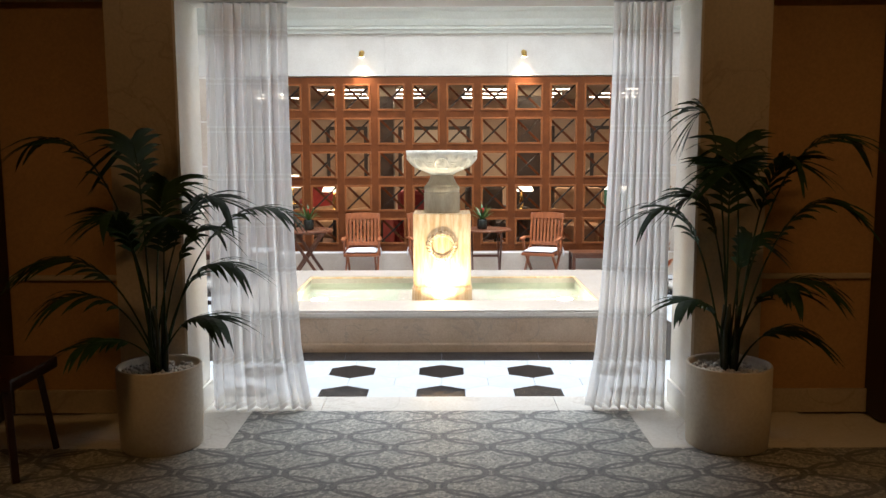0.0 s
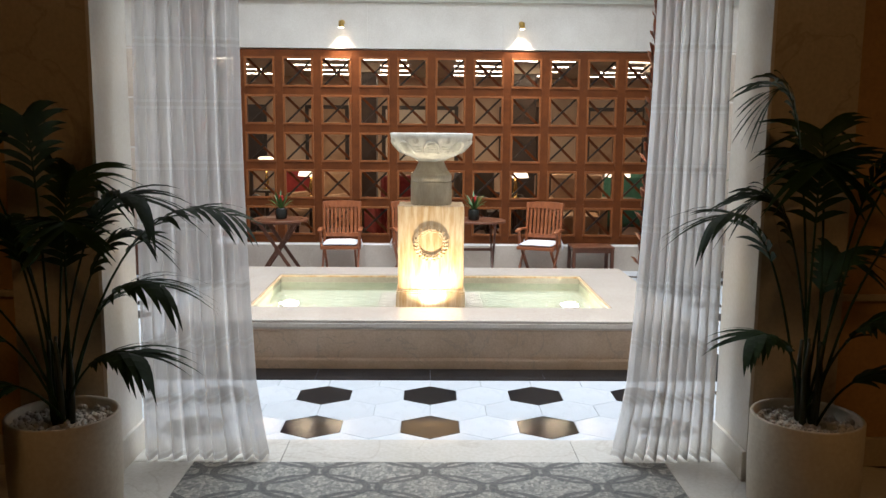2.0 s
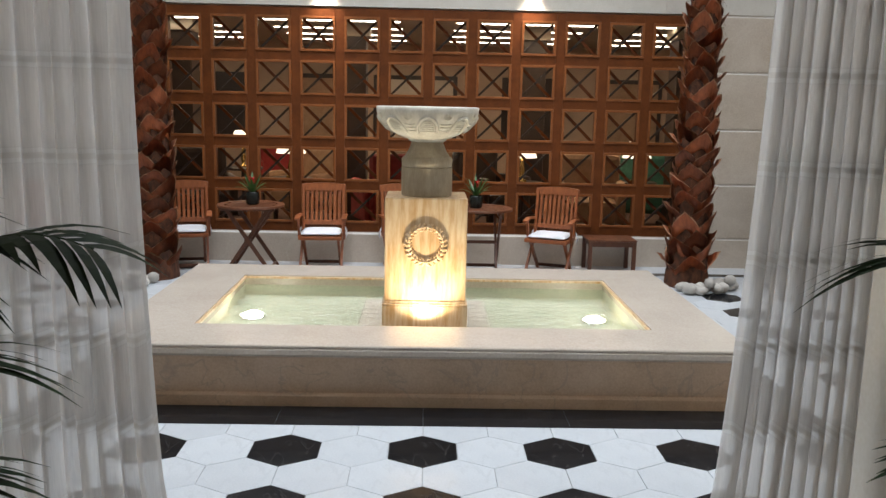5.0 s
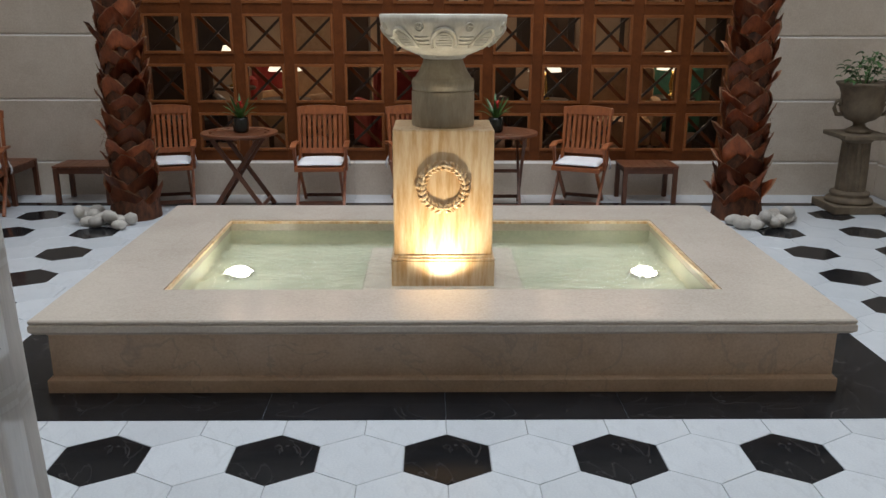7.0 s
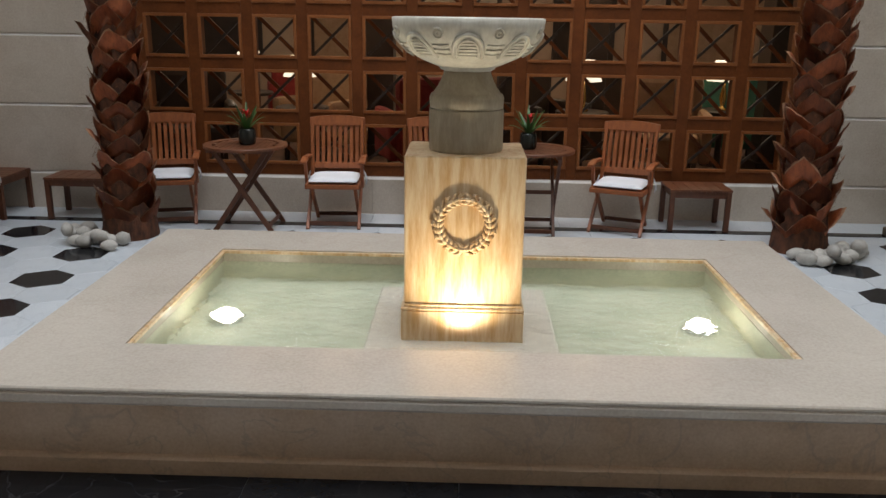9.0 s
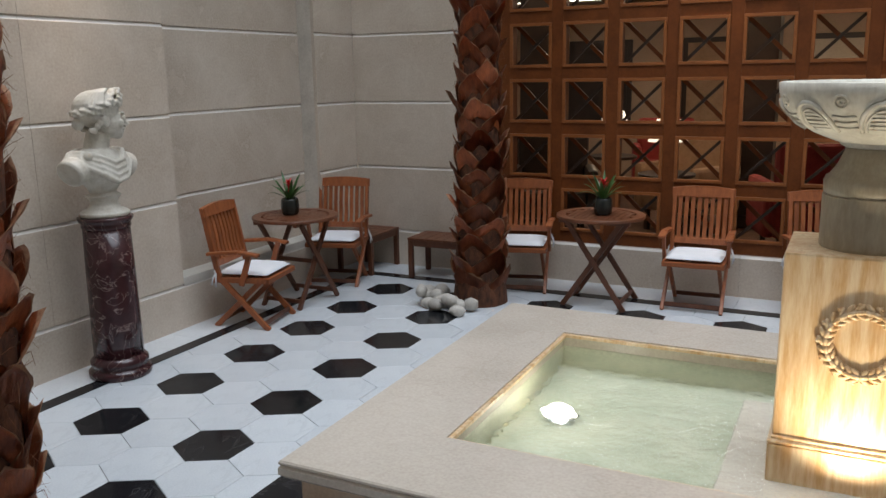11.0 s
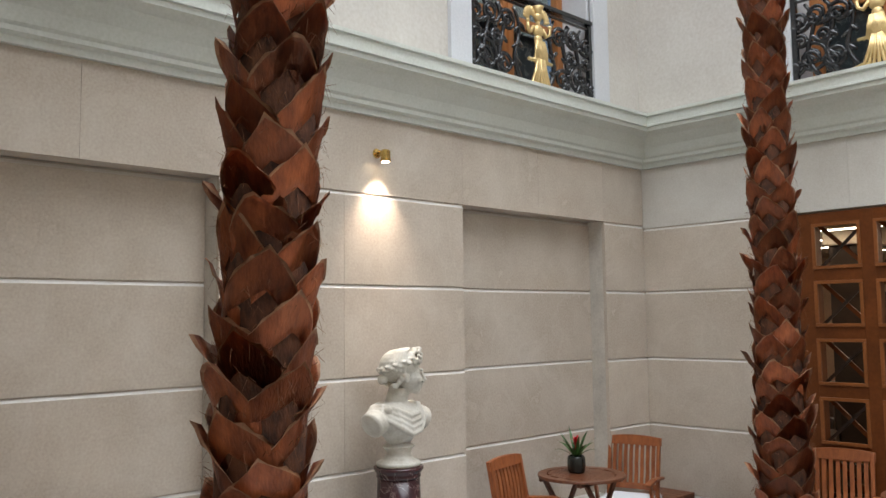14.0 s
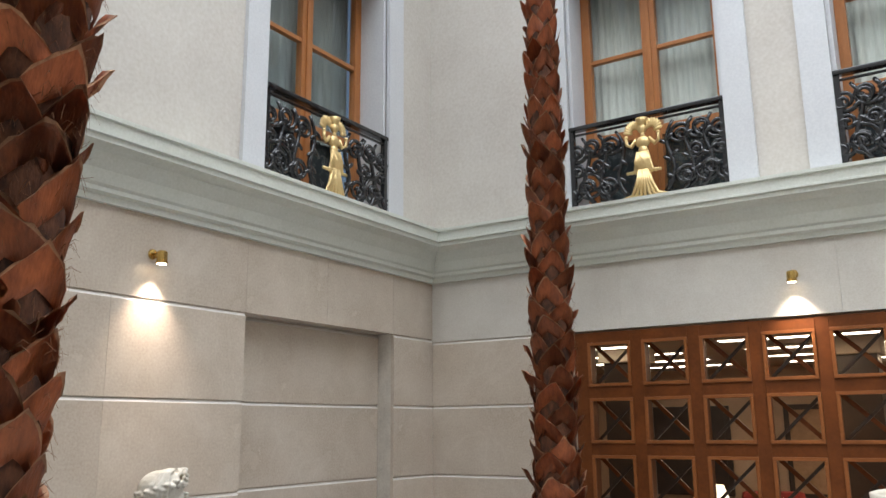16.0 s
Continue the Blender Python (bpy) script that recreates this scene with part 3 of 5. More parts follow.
PEDY = 7.83
ped = thing("pedestal", pose(0, PEDY, 0.235), "honey-coloured onyx pedestal with a carved wreath", "pedestal")
part("base", box(-0.262, -0.225, 0.0, 0.262, 0.225, 0.15, 0.006), ONYX, ped)
part("base_moulding", moulding([(-0.01, 0.15), (0.0, 0.155), (0.0, 0.162), (-0.012, 0.166), (-0.012, 0.175), (-0.03, 0.178)], -0.262, -0.225, 0.262, 0.225), ONYX, ped)
bm = box(-0.25, -0.2, 0.16, 0.25, 0.2, 0.812, 0.008)
part("shaft", bm, ONYX, ped)
wreath = bmesh.new()
random.seed(3)
lathe_r = 0.108
for i in range(26):
    a = 2 * math.pi * i / 26
    way = -1 if math.cos(a) > 0 else 1
    for k in (-1, 0, 1):
        r = lathe_r + k * 0.013
        c = (r * math.cos(a), -0.206 if k else -0.211, 0.53 + r * math.sin(a))
        blob(c, (0.021, 0.012, 0.009), wreath, 8, Matrix.Rotation(-(a + math.pi / 2 + way * k * 0.6), 4, "Y"))
    if i % 2:
        blob(((lathe_r + 0.024) * math.cos(a), -0.208, 0.53 + (lathe_r + 0.024) * math.sin(a)), (0.007, 0.008, 0.007), wreath, 6)
pts = [(lathe_r * math.cos(2 * math.pi * i / 40), -0.203, 0.53 + lathe_r * math.sin(2 * math.pi * i / 40)) for i in range(41)]
tube(pts, 0.010, 6, wreath)
for k in (-1, 1):
    blob((k * 0.022, -0.205, 0.53 - lathe_r - 0.02), (0.02, 0.01, 0.007), wreath, 8)
part("wreath", wreath, ONYX, ped, "carved laurel wreath", smooth=True)
part("drum", lathe([(0.155, 0.812), (0.158, 0.82), (0.158, 0.985), (0.150, 0.99)], 40), DRUMSTONE, ped, smooth=False)
part("collar", lathe([(0.145, 0.985), (0.155, 0.992), (0.158, 1.03), (0.15, 1.048), (0.14, 1.05), (0.138, 1.058), (0.125, 1.075), (0.112, 1.10), (0.10, 1.13), (0.098, 1.145)], 40), DRUMSTONE, ped, smooth=True)
bowl = part("bowl", lathe([(0.095, 1.14), (0.115, 1.15), (0.118, 1.158), (0.14, 1.165), (0.2, 1.19), (0.255, 1.225), (0.295, 1.27), (0.312, 1.315), (0.316, 1.352), (0.305, 1.356),
                          (0.295, 1.345), (0.28, 1.30), (0.24, 1.26), (0.12, 1.235), (0.02, 1.23)], 56), BOWLSTONE, ped, "weathered carved stone bowl", smooth=True)
def bowl_radius(h):
    """Outer radius of the bowl at a height."""
    prof = ((1.165, 0.14), (1.19, 0.2), (1.225, 0.255), (1.27, 0.295), (1.315, 0.312), (1.352, 0.316))
    for (h0, r0), (h1, r1) in zip(prof, prof[1:]):
        if h <= h1:
            return r0 + (r1 - r0) * (h - h0) / (h1 - h0)
    return 0.316


def on_bowl(an, h, out=0.002):
    r = bowl_radius(h) + out
    return (r * math.cos(an), r * math.sin(an), h)


for i in range(8):
    a = 2 * math.pi * i / 8 - math.pi / 2
    relief = bmesh.new()
    for rr, thick in ((0.066, 0.008), (0.05, 0.004)):
        arc = [on_bowl(a + rr * math.cos(b) / 0.28, 1.205 + rr * 1.35 * max(0.0, math.sin(b))) for b in [math.pi * q / 14 for q in range(15)]]
        tube(arc, thick, 6, relief)
    for q in range(5):
        h = 1.212 + q * 0.012
        tube([on_bowl(a + u * (0.042 - 0.003 * q) / 0.27, h) for u in (-1, -0.5, 0, 0.5, 1)], 0.003, 4, relief)
    m = a + math.pi / 8
    for r0, thick in ((0.02, 0.004), (0.008, 0.005)):
        tube([on_bowl(m + r0 * math.cos(b) / 0.3, 1.298 + r0 * math.sin(b)) for b in [2 * math.pi * q / 12 for q in range(13)]], thick, 5, relief)
    for h in (1.215, 1.232, 1.25):
        tube([on_bowl(m + u * 0.034 / 0.27, h + 0.004 * abs(u)) for u in (-1, -0.5, 0, 0.5, 1)], 0.0045, 5, relief)
    part("relief", relief, BOWLSTONE, bowl, smooth=True)
up = thing("uplight", pose(0, 7.42, 0.235), "small brass uplight under the water before the pedestal", "lamp")
part("body", lathe([(0.03, 0.0), (0.034, 0.01), (0.034, 0.03), (0.03, 0.034)], 16), BRASS, up)
part("lens", lathe([(0.028, 0.0345), (0.02, 0.037)], 16), LAMP_WARM, up)
spot("uplight_light", (0, 7.42, 0.285), (0, 7.64, 0.66), UPLIGHT_W, (1.0, 0.86, 0.62), 120, 0.9)

# ---- timber screen ----
screen = thing("lattice_screen", pose(0, YB, 0), "red-brown stained timber lattice screen with crossed braces", "screen")
NC, NR = 12, 5
OW, OH = 0.342, 0.334
CX = [-2.365 + i * 0.43 for i in range(NC)]
CZ = [0.571 + j * 0.4195 for j in range(NR)]
D0, D1 = 0.012, 0.17
edges_x = [-LX] + [c + s * OW / 2 for c in CX for s in (-1, 1)] + [LX]
edges_z = [LZ0] + [c + s * OH / 2 for c in CZ for s in (-1, 1)] + [LZ1]
for i in range(0, len(edges_x), 2):
    part("stile", box(edges_x[i], D0, LZ0, edges_x[i + 1], D1, LZ1, 0.003), LATTICE, screen)
for j in range(0, len(edges_z), 2):
    for i in range(NC):
        part("rail", box(edges_x[2 * i + 1], D0 + 0.001, edges_z[j], edges_x[2 * i + 2], D1 - 0.001, edges_z[j + 1], 0.002), LATTICE, screen)
bead = bmesh.new()
w = 0.024
for p, q in (((-OW / 2, -OH / 2), (OW / 2, -OH / 2 + w)), ((-OW / 2, OH / 2 - w), (OW / 2, OH / 2)), ((-OW / 2, -OH / 2 + w), (-OW / 2 + w, OH / 2 - w)), ((OW / 2 - w, -OH / 2 + w), (OW / 2, OH / 2 - w))):
    box(p[0], D0 - 0.01, p[1], q[0], D0 + 0.012, q[1], 0.003, bead)
bead_ob = part("bead", bead, BEAD, screen, at=pose(CX[0], 0, CZ[0]))
# first brace: its dark look against the bright lounge is put into the colour
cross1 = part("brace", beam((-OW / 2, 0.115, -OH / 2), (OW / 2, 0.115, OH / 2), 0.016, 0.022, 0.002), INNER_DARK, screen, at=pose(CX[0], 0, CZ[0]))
cross2 = part("brace", beam((-OW / 2, 0.137, OH / 2), (OW / 2, 0.137, -OH / 2), 0.02, 0.03, 0.002), LATTICE, screen, at=pose(CX[0], 0, CZ[0]))
for i in range(NC):
    for j in range(NR):
        if i or j:
            for src in (bead_ob, cross1, cross2):
                c = src.copy()
                scene.collection.objects.link(c)
                c.matrix_local = pose(CX[i], 0, CZ[j])

# ---- lounge behind the screen ----
structure("lounge_floor", box(-5.5, YB + 0.3, 0.0, 5.5, 17, 0.1), INNER_FLOOR, "dark patterned lounge carpet", "floor")
structure("lounge_ceiling", box(-5.5, YB + 0.3, 2.56, 5.5, 17, 3.0), INNER_CEIL, "cream lounge ceiling", "ceiling")
structure("lounge_wall", box(-5.5, 16.8, 0.1, 5.5, 17, 2.56), INNER_WALL, "peach lounge wall", "wall")
structure("lounge_wall_2", box(-5.7, YB + 0.3, 0.1, -5.5, 17, 2.56), INNER_WALL, "peach lounge wall", "wall")
structure("lounge_wall_3", box(5.5, YB + 0.3, 0.1, 5.7, 17, 2.56), INNER_WALL, "peach lounge wall", "wall")
for y in (12.6, 13.6, 14.6, 15.6):
    for x in (-3.45, -1.15, 1.15, 3.45):
        t = thing("ceiling_light", pose(x, y, 2.56), "long recessed ceiling light strip in the lounge", "light", "lounge ceiling lights")
        part("frame", box(-0.85, -0.08, -0.03, 0.85, 0.08, -0.0005, 0.004), INNER_CEIL, t)
        part("diffuser", box(-0.82, -0.055, -0.036, 0.82, 0.055, -0.0305), LAMP_STRIP, t)

# ---- windows and balconies of the upper storey ----
def window(m, w, h, name, cloth):
    """A two-leaf window, w wide and h high, facing -y in its own space, standing on z=0."""
    t = new(name)
    t.matrix_world = m
    tagged(t, "varnished wooden casement window with net curtains behind", "window", kind="structure")
    f = 0.075
    for x0, x1 in ((-w / 2, -w / 2 + f), (w / 2 - f, w / 2), (-0.06, 0.06)):
        part("frame", box(x0, 0, 0, x1, 0.07, h, 0.006), OAK, t)
    for x0, x1 in ((-w / 2 + f, -0.06), (0.06, w / 2 - f)):
        for z, hh in ((0, 0.12), (0.62, 0.09), (1.36, 0.035), (h - f, f)):
            part("rail", box(x0, 0.008, z, x1, 0.06, z + hh, 0.004), OAK, t)
        part("pane", box(x0 - 0.004, 0.03, 0.1, x1 + 0.004, 0.036, h - f + 0.01), CLEAR, t).visible_shadow = False
    part("astragal", box(-0.018, -0.014, 0.02, 0.018, 0.004, h - 0.02, 0.006), OAK, t)
    net = bmesh.new()
    cols = 60
    rows = []
    for z in (0.66, h):
        rows.append([net.verts.new((-w / 2 + w * i / cols, 0.16 + 0.016 * math.sin(i * 1.9) + 0.01 * math.sin(i * 0.7), z)) for i in range(cols + 1)])
    for i in range(cols):
        net.faces.new((rows[0][i], rows[0][i + 1], rows[1][i + 1], rows[1][i]))
    part("net_curtain", net, cloth, t, smooth=True)
    # flat dark sheet added for drape and unlit room, closes the opening
    part("room_side", box(-w / 2, 0.22, 0, w / 2, 0.25, h), UNLIT_DRAPE, t)
    return t


WH = WIN_Z1 - WIN_Z0
for a, b in BAYS_SIDE:
    # side windows get the net with painted-in dimness
    window(pose(-XW - RV, (a + b) / 2, WIN_Z0, 0, 0, 90), b - a - 0.06, WH - 0.03, "window_1", SHADED_NET)
    window(pose(XW + RV, (a + b) / 2, WIN_Z0, 0, 0, -90), b - a - 0.06, WH - 0.03, "window_2", SHADED_NET)
for a, b in BAYS_BACK:
    window(pose((a + b) / 2, YB + RV, WIN_Z0), b - a - 0.06, WH - 0.03, "window_3", NET)


def spiral(cx, cz, r0, turns, a0, sign, tail=None, n=26):
    pts = [] if tail is None else [tail]
    for i in range(n):
        f = i / (n - 1)
        a = a0 + sign * turns * 2 * math.pi * f
        r = r0 * (1 - 0.8 * f)
        pts.append((cx + r * math.cos(a), 0, cz + r * math.sin(a)))
    return pts


def balcony(w):
    h = 0.72
    t = thing("balcony_railing", pose(0, 0, 0), "black wrought-iron balcony railing with scrollwork and a gilded figure", "railing", "balcony railings")
    part("top_rail", box(-w / 2, -0.035, h - 0.035, w / 2, 0.035, h, 0.008), IRON, t)
    part("bottom_rail", box(-w / 2, -0.018, 0.02, w / 2, 0.018, 0.05, 0.004), IRON, t)
    for x in (-w / 2 + 0.02, w / 2 - 0.02):
        part("post", box(x - 0.02, -0.02, 0, x + 0.02, 0.02, h - 0.034, 0.004), IRON, t)
    part("inner_rail", box(-w / 2 + 0.04, -0.012, h - 0.075, w / 2 - 0.04, 0.012, h - 0.06, 0.003), IRON, t)
    q = w / 2 - 0.14
    for s in (-1, 1):
        sets = [(0.30 * q, 0.50, 0.085, 1.6, 0.5), (0.62 * q, 0.53, 0.10, 1.7, 2.2), (0.9 * q, 0.5, 0.085, 1.6, 3.6), (0.36 * q, 0.17, 0.095, 1.7, 5.0), (0.72 * q, 0.2, 0.12, 1.8, 1.2),
                (0.98 * q, 0.16, 0.075, 1.5, 2.4), (0.52 * q, 0.36, 0.07, 1.4, 4.0), (0.9 * q, 0.34, 0.06, 1.4, 0.4)]
        for cx, cz, r, tu, a0 in sets:
            bm = bmesh.new()
            tube([(s * (0.13 + p[0]), p[1], p[2]) for p in spiral(cx, cz, r, tu, a0, 1)], 0.017, 6, bm, 0.7)
            tube([(s * (0.13 + p[0]), p[1] - 0.012, p[2]) for p in spiral(cx + 0.02, cz - 0.01, r * 0.62, 1.2, a0 + 2.4, -1, n=16)], 0.015, 5, bm, 0.6)
            part("scroll", bm, IRON, t, smooth=True)
        for k in range(3):
            bm = bmesh.new()
            x0 = 0.12 + q * (0.05 + 0.3 * k)
            pts = [(s * (x0 + 0.10 * f + 0.05 * math.sin(f * 6)), 0.0, 0.06 + 0.56 * f) for f in [i / 12 for i in range(13)]]
            tube(pts, 0.022, 6, bm, 0.6)
            for f in (0.25, 0.5, 0.75):
                p = pts[int(f * 12)]
                blob((p[0] + 0.03, -0.008, p[2] + 0.01), (0.045, 0.012, 0.018), bm, 8, Matrix.Rotation(-0.7 * s, 4, "Y"))
                blob((p[0] - 0.03, -0.008, p[2] - 0.02), (0.04, 0.012, 0.016), bm, 8, Matrix.Rotation(0.6 * s, 4, "Y"))
            part("leaf_scroll", bm, IRON, t, smooth=True)
    fig = bmesh.new()
    y = -0.04
    blob((0, y, 0.585), (0.034, 0.03, 0.042), fig, 12)
    lathe([(0.03, 0.61), (0.033, 0.635), (0.05, 0.665)], 10, fig, (0, y))
    blob((0, y, 0.53), (0.018, 0.018, 0.04), fig, 8)
    blob((0, y, 0.475), (0.058, 0.03, 0.05), fig, 12)
    blob((0, y, 0.405), (0.04, 0.028, 0.05), fig, 10)
    for s in (-1, 1):
        tube([(s * 0.05, y, 0.50), (s * 0.095, y, 0.45), (s * 0.125, y - 0.01, 0.47), (s * 0.13, y - 0.01, 0.52)], 0.017, 8, fig, 0.7)
        blob((s * 0.128, y - 0.01, 0.53), (0.018, 0.014, 0.016), fig, 8)
        for k in range(9):
            a = 0.3 + k * 0.24
            p = (s * (0.045 + 0.075 * math.cos(a - 0.3)), y + 0.012, 0.545 + 0.085 * math.sin(a))
            blob(p, (0.042, 0.01, 0.014), fig, 8, Matrix.Rotation(-s * a if s > 0 else a, 4, "Y"))
    for k in range(11):
        u = (k - 5) / 5
        tube([(u * 0.035, y - 0.02, 0.39), (u * 0.055, y - 0.028, 0.31), (u * 0.07, y - 0.02, 0.24), (u * (0.085 + 0.05 * abs(u)), y - 0.015, 0.215 + 0.02 * abs(u))], 0.016, 6, fig, 0.8)
    for k in range(7):
        u = (k - 3) / 3
        tube([(u * 0.03, y - 0.018, 0.25), (u * 0.06, y - 0.022, 0.14), (u * 0.10, y - 0.016, 0.055), (u * 0.175, y - 0.015, 0.015 + 0.02 * abs(u))], 0.018, 6, fig, 0.7)
    part("gilded_figure", fig, GILT, t, "gilded winged figure with a pleated skirt", smooth=True)
    return t


bal = balcony(1.40)
bal.matrix_world = pose(-XW - 0.0, sum(BAYS_SIDE[0]) / 2, WIN_Z0 + 0.001, 0, 0, 90)
copy_thing(bal, pose(-XW, sum(BAYS_SIDE[1]) / 2, WIN_Z0 + 0.001, 0, 0, 90))
bal2 = balcony(1.24)
for k, (a, b) in enumerate(BAYS_BACK[:2]):
    m = pose((a + b) / 2, YB, WIN_Z0 + 0.001)
    if k:
        copy_thing(bal2, m)
    else:
        bal2.matrix_world = m

# ---- wall lamps ----
def sconce(m):
    t = thing("wall_lamp", m, "small brass wall lamp aimed down the stone", "lamp", "brass wall lamps")
    part("backplate", lathe([(0.03, 0), (0.032, 0.004), (0.028, 0.012), (0.012, 0.016)], 16), BRASS, t, at=pose(0, 0, 0, 90))
    part("arm", tube([(0, -0.01, 0), (0, -0.05, 0.004), (0, -0.075, -0.004)], 0.009, 8), BRASS, t, smooth=True)
    head = part("head", lathe([(0.022, 0.03), (0.03, 0.022), (0.031, -0.03), (0.034, -0.032), (0.034, -0.045), (0.029, -0.046)], 16), BRASS, t, at=pose(0, -0.09, -0.02))
    part("lens", lathe([(0.027, -0.0465), (0.02, -0.049)], 14), LAMP_WARM, head)
    return t


sc = sconce(pose(-1.0, YB, 2.79))
copy_thing(sc, pose(1.0, YB, 2.79))
copy_thing(sc, pose(-XW, 8.0, 2.79, 0, 0, 90))
for x in (-1.0, 1.0):
    spot("wall_lamp_light", (x, YB - 0.09, 2.72), (x, YB - 0.03, 2.2), WALL_SPOT_W * 0.75, (1.0, 0.82, 0.68), 92, 1.0, 0.02)
spot("wall_lamp_light", (-XW + 0.09, 8.0, 2.72), (-XW + 0.04, 8.0, 2.2), WALL_SPOT_W * 0.75, (1.0, 0.82, 0.68), 84, 1.0, 0.02)

# ---- palms of the courtyard ----
def leaf_base_mesh(seed, h, band, curl):
    """One husk of an old palm leaf: an arched sheath whose two wings clasp the trunk below a torn, curling tip."""
    rnd = random.Random(seed)
    bm = bmesh.new()
    nu, nv, R = 14, 5, 0.17
    apex = rnd.uniform(-0.28, 0.28)
    grid = []
    ragged = [rnd.uniform(-0.016, 0.008) for _ in range(nu + 1)]
    for j in range(nv + 1):
        v = (0, 0.25, 0.5, 0.72, 0.88, 1.0)[j]
        row = []
        for i in range(nu + 1):
            u = i / nu * 2 - 1
            k = abs(u - apex) / (1 + abs(apex) if (u - apex) * apex < 0 else 1 - abs(apex))
            crown = h * (1 - k ** 1.02)
            z = crown - band * (1.0 - 0.4 * k) * (1 - v) - 0.5 * curl * (1 - k) ** 2 * max(0.0, v - 0.7) / 0.3 + (ragged[i] if v > 0.9 else 0)
            lift = (0.010 + 0.020 * v + curl * 1.15 * (1 - k) ** 1.6 * v ** 3) * (1 - k ** 3) + 0.010 * math.sin(v * 3.1) * (1 - k)
            phi = u * 1.12 + 0.10 * (z / h) * apex
            row.append(bm.verts.new(((R + lift) * math.sin(phi), R - (R + lift) * math.cos(phi) + rnd.uniform(-0.003, 0.003), z)))
        grid.append(row)
    for j in range(nv):
        for i in range(nu):
            f = bm.faces.new((grid[j][i], grid[j][i + 1], grid[j + 1][i + 1], grid[j + 1][i]))
            f.material_index = 1 if j == nv - 1 else 0
            f.smooth = True
    bmesh.ops.solidify(bm, geom=bm.faces[:], thickness=0.007)
    me = bpy.data.meshes.new("leaf_base")
    bm.to_mesh(me)
    bm.free()
    me.materials.append(HUSK)
    me.materials.append(HUSK_EDGE)
    return me


HUSKS = [leaf_base_mesh(*a) for a in ((1, 0.20, 0.155, 0.035), (2, 0.23, 0.14, 0.06), (3, 0.19, 0.16, 0.025), (4, 0.235, 0.15, 0.07), (5, 0.21, 0.13, 0.045), (6, 0.22, 0.165, 0.03))]


def palm(x, y, lean, r0, r1, height, seed, label):
    t = thing("palm_tree", pose(x, y, 0), label, "palm tree", "courtyard palms")
    rnd = random.Random(seed)
    bm = bmesh.new()
    seg, rings = 20, 46
    prev = None
    for j in range(rings + 1):
        f = j / rings
        r = (r0 + (r1 - r0) * f ** 0.6) * (1.12 if f < 0.04 else 1) * 0.82
        c = Vector((lean[0] * f, lean[1] * f, height * f))
        ring = [bm.verts.new(c + Vector((r * (1 + rnd.uniform(-0.06, 0.06)) * math.cos(2 * math.pi * i / seg), r * (1 + rnd.uniform(-0.06, 0.06)) * math.sin(2 * math.pi * i / seg), 0))) for i in range(seg)]
        if prev:
            for i in range(seg):
                bm.faces.new((prev[i], prev[(i + 1) % seg], ring[(i + 1) % seg], ring[i]))
        prev = ring
    bm.faces.new(prev)
    trunk = part("trunk", bm, BARK, t, "dark fibrous trunk", smooth=True)
    z, k = 0.12, 0
    while z < height - 0.3:
        f = z / height
        r = (r0 + (r1 - r0) * f ** 0.6) * 0.80
        for q in range(4):
            a = 2 * math.pi * (q / 4 + 0.125 * (k % 2)) + k * 0.06 + rnd.uniform(-0.12, 0.12)
            ob = new("leaf_base", HUSKS[rnd.randrange(6)])
            ob.parent = t
            w = r / 0.17 * rnd.uniform(0.98, 1.06)
            zz = z + rnd.uniform(-0.02, 0.02)
            ff = zz / height
            ob.matrix_local = Matrix.Translation((lean[0] * ff + r * math.sin(a), lean[1] * ff - r * math.cos(a), zz)) @ Matrix.Rotation(a, 4, "Z") @ Matrix.Rotation(radians(rnd.uniform(-2, 4)), 4, "X") @ Matrix.Rotation(radians(rnd.uniform(-9, 9)), 4, "Y") @ Matrix.Diagonal((w, w, rnd.uniform(0.85, 1.12), 1))
        z += 0.122 * (0.72 + 0.28 * r / 0.16)
        k += 1
    hair = bmesh.new()
    for i in range(1100):
        a, zz = rnd.uniform(0, 6.283), rnd.uniform(0.25, min(height - 0.3, 4.2))
        ff = zz / height
        r = (r0 + (r1 - r0) * ff ** 0.6)
        c = Vector((lean[0] * ff, lean[1] * ff, zz))
        o = Vector((math.cos(a), math.sin(a), 0))
        side = Vector((-o.y, o.x, 0)) * rnd.uniform(-0.06, 0.06)
        p = [c + o * (r * 0.86), c + o * (r * 1.0) + side * 0.5 + Vector((0, 0, 0.02)), c + o * (r * rnd.uniform(0.98, 1.16)) + side + Vector((0, 0, rnd.uniform(-0.05, 0.04)))]
        tube(p, rnd.uniform(0.0008, 0.0018), 3, hair, 0.4)
    tagged(part("fibre_fuzz", hair, FIBRE, t, "loose hairy fibres"), kind="stuff")
    return t


palm(-2.51, 6.27, (0.36, 0.05), 0.198, 0.150, 6.2, 11, "tall palm trunk wrapped in torn brown leaf bases")
palm(-2.44, 10.12, (0.0, 0.0), 0.215, 0.102, 6.2, 12, "tall palm trunk with brown husks beside the screen")
palm(2.42, 10.12, (0.0, 0.0), 0.22, 0.102, 6.2, 13, "tall palm trunk with brown husks and pebbles round it")


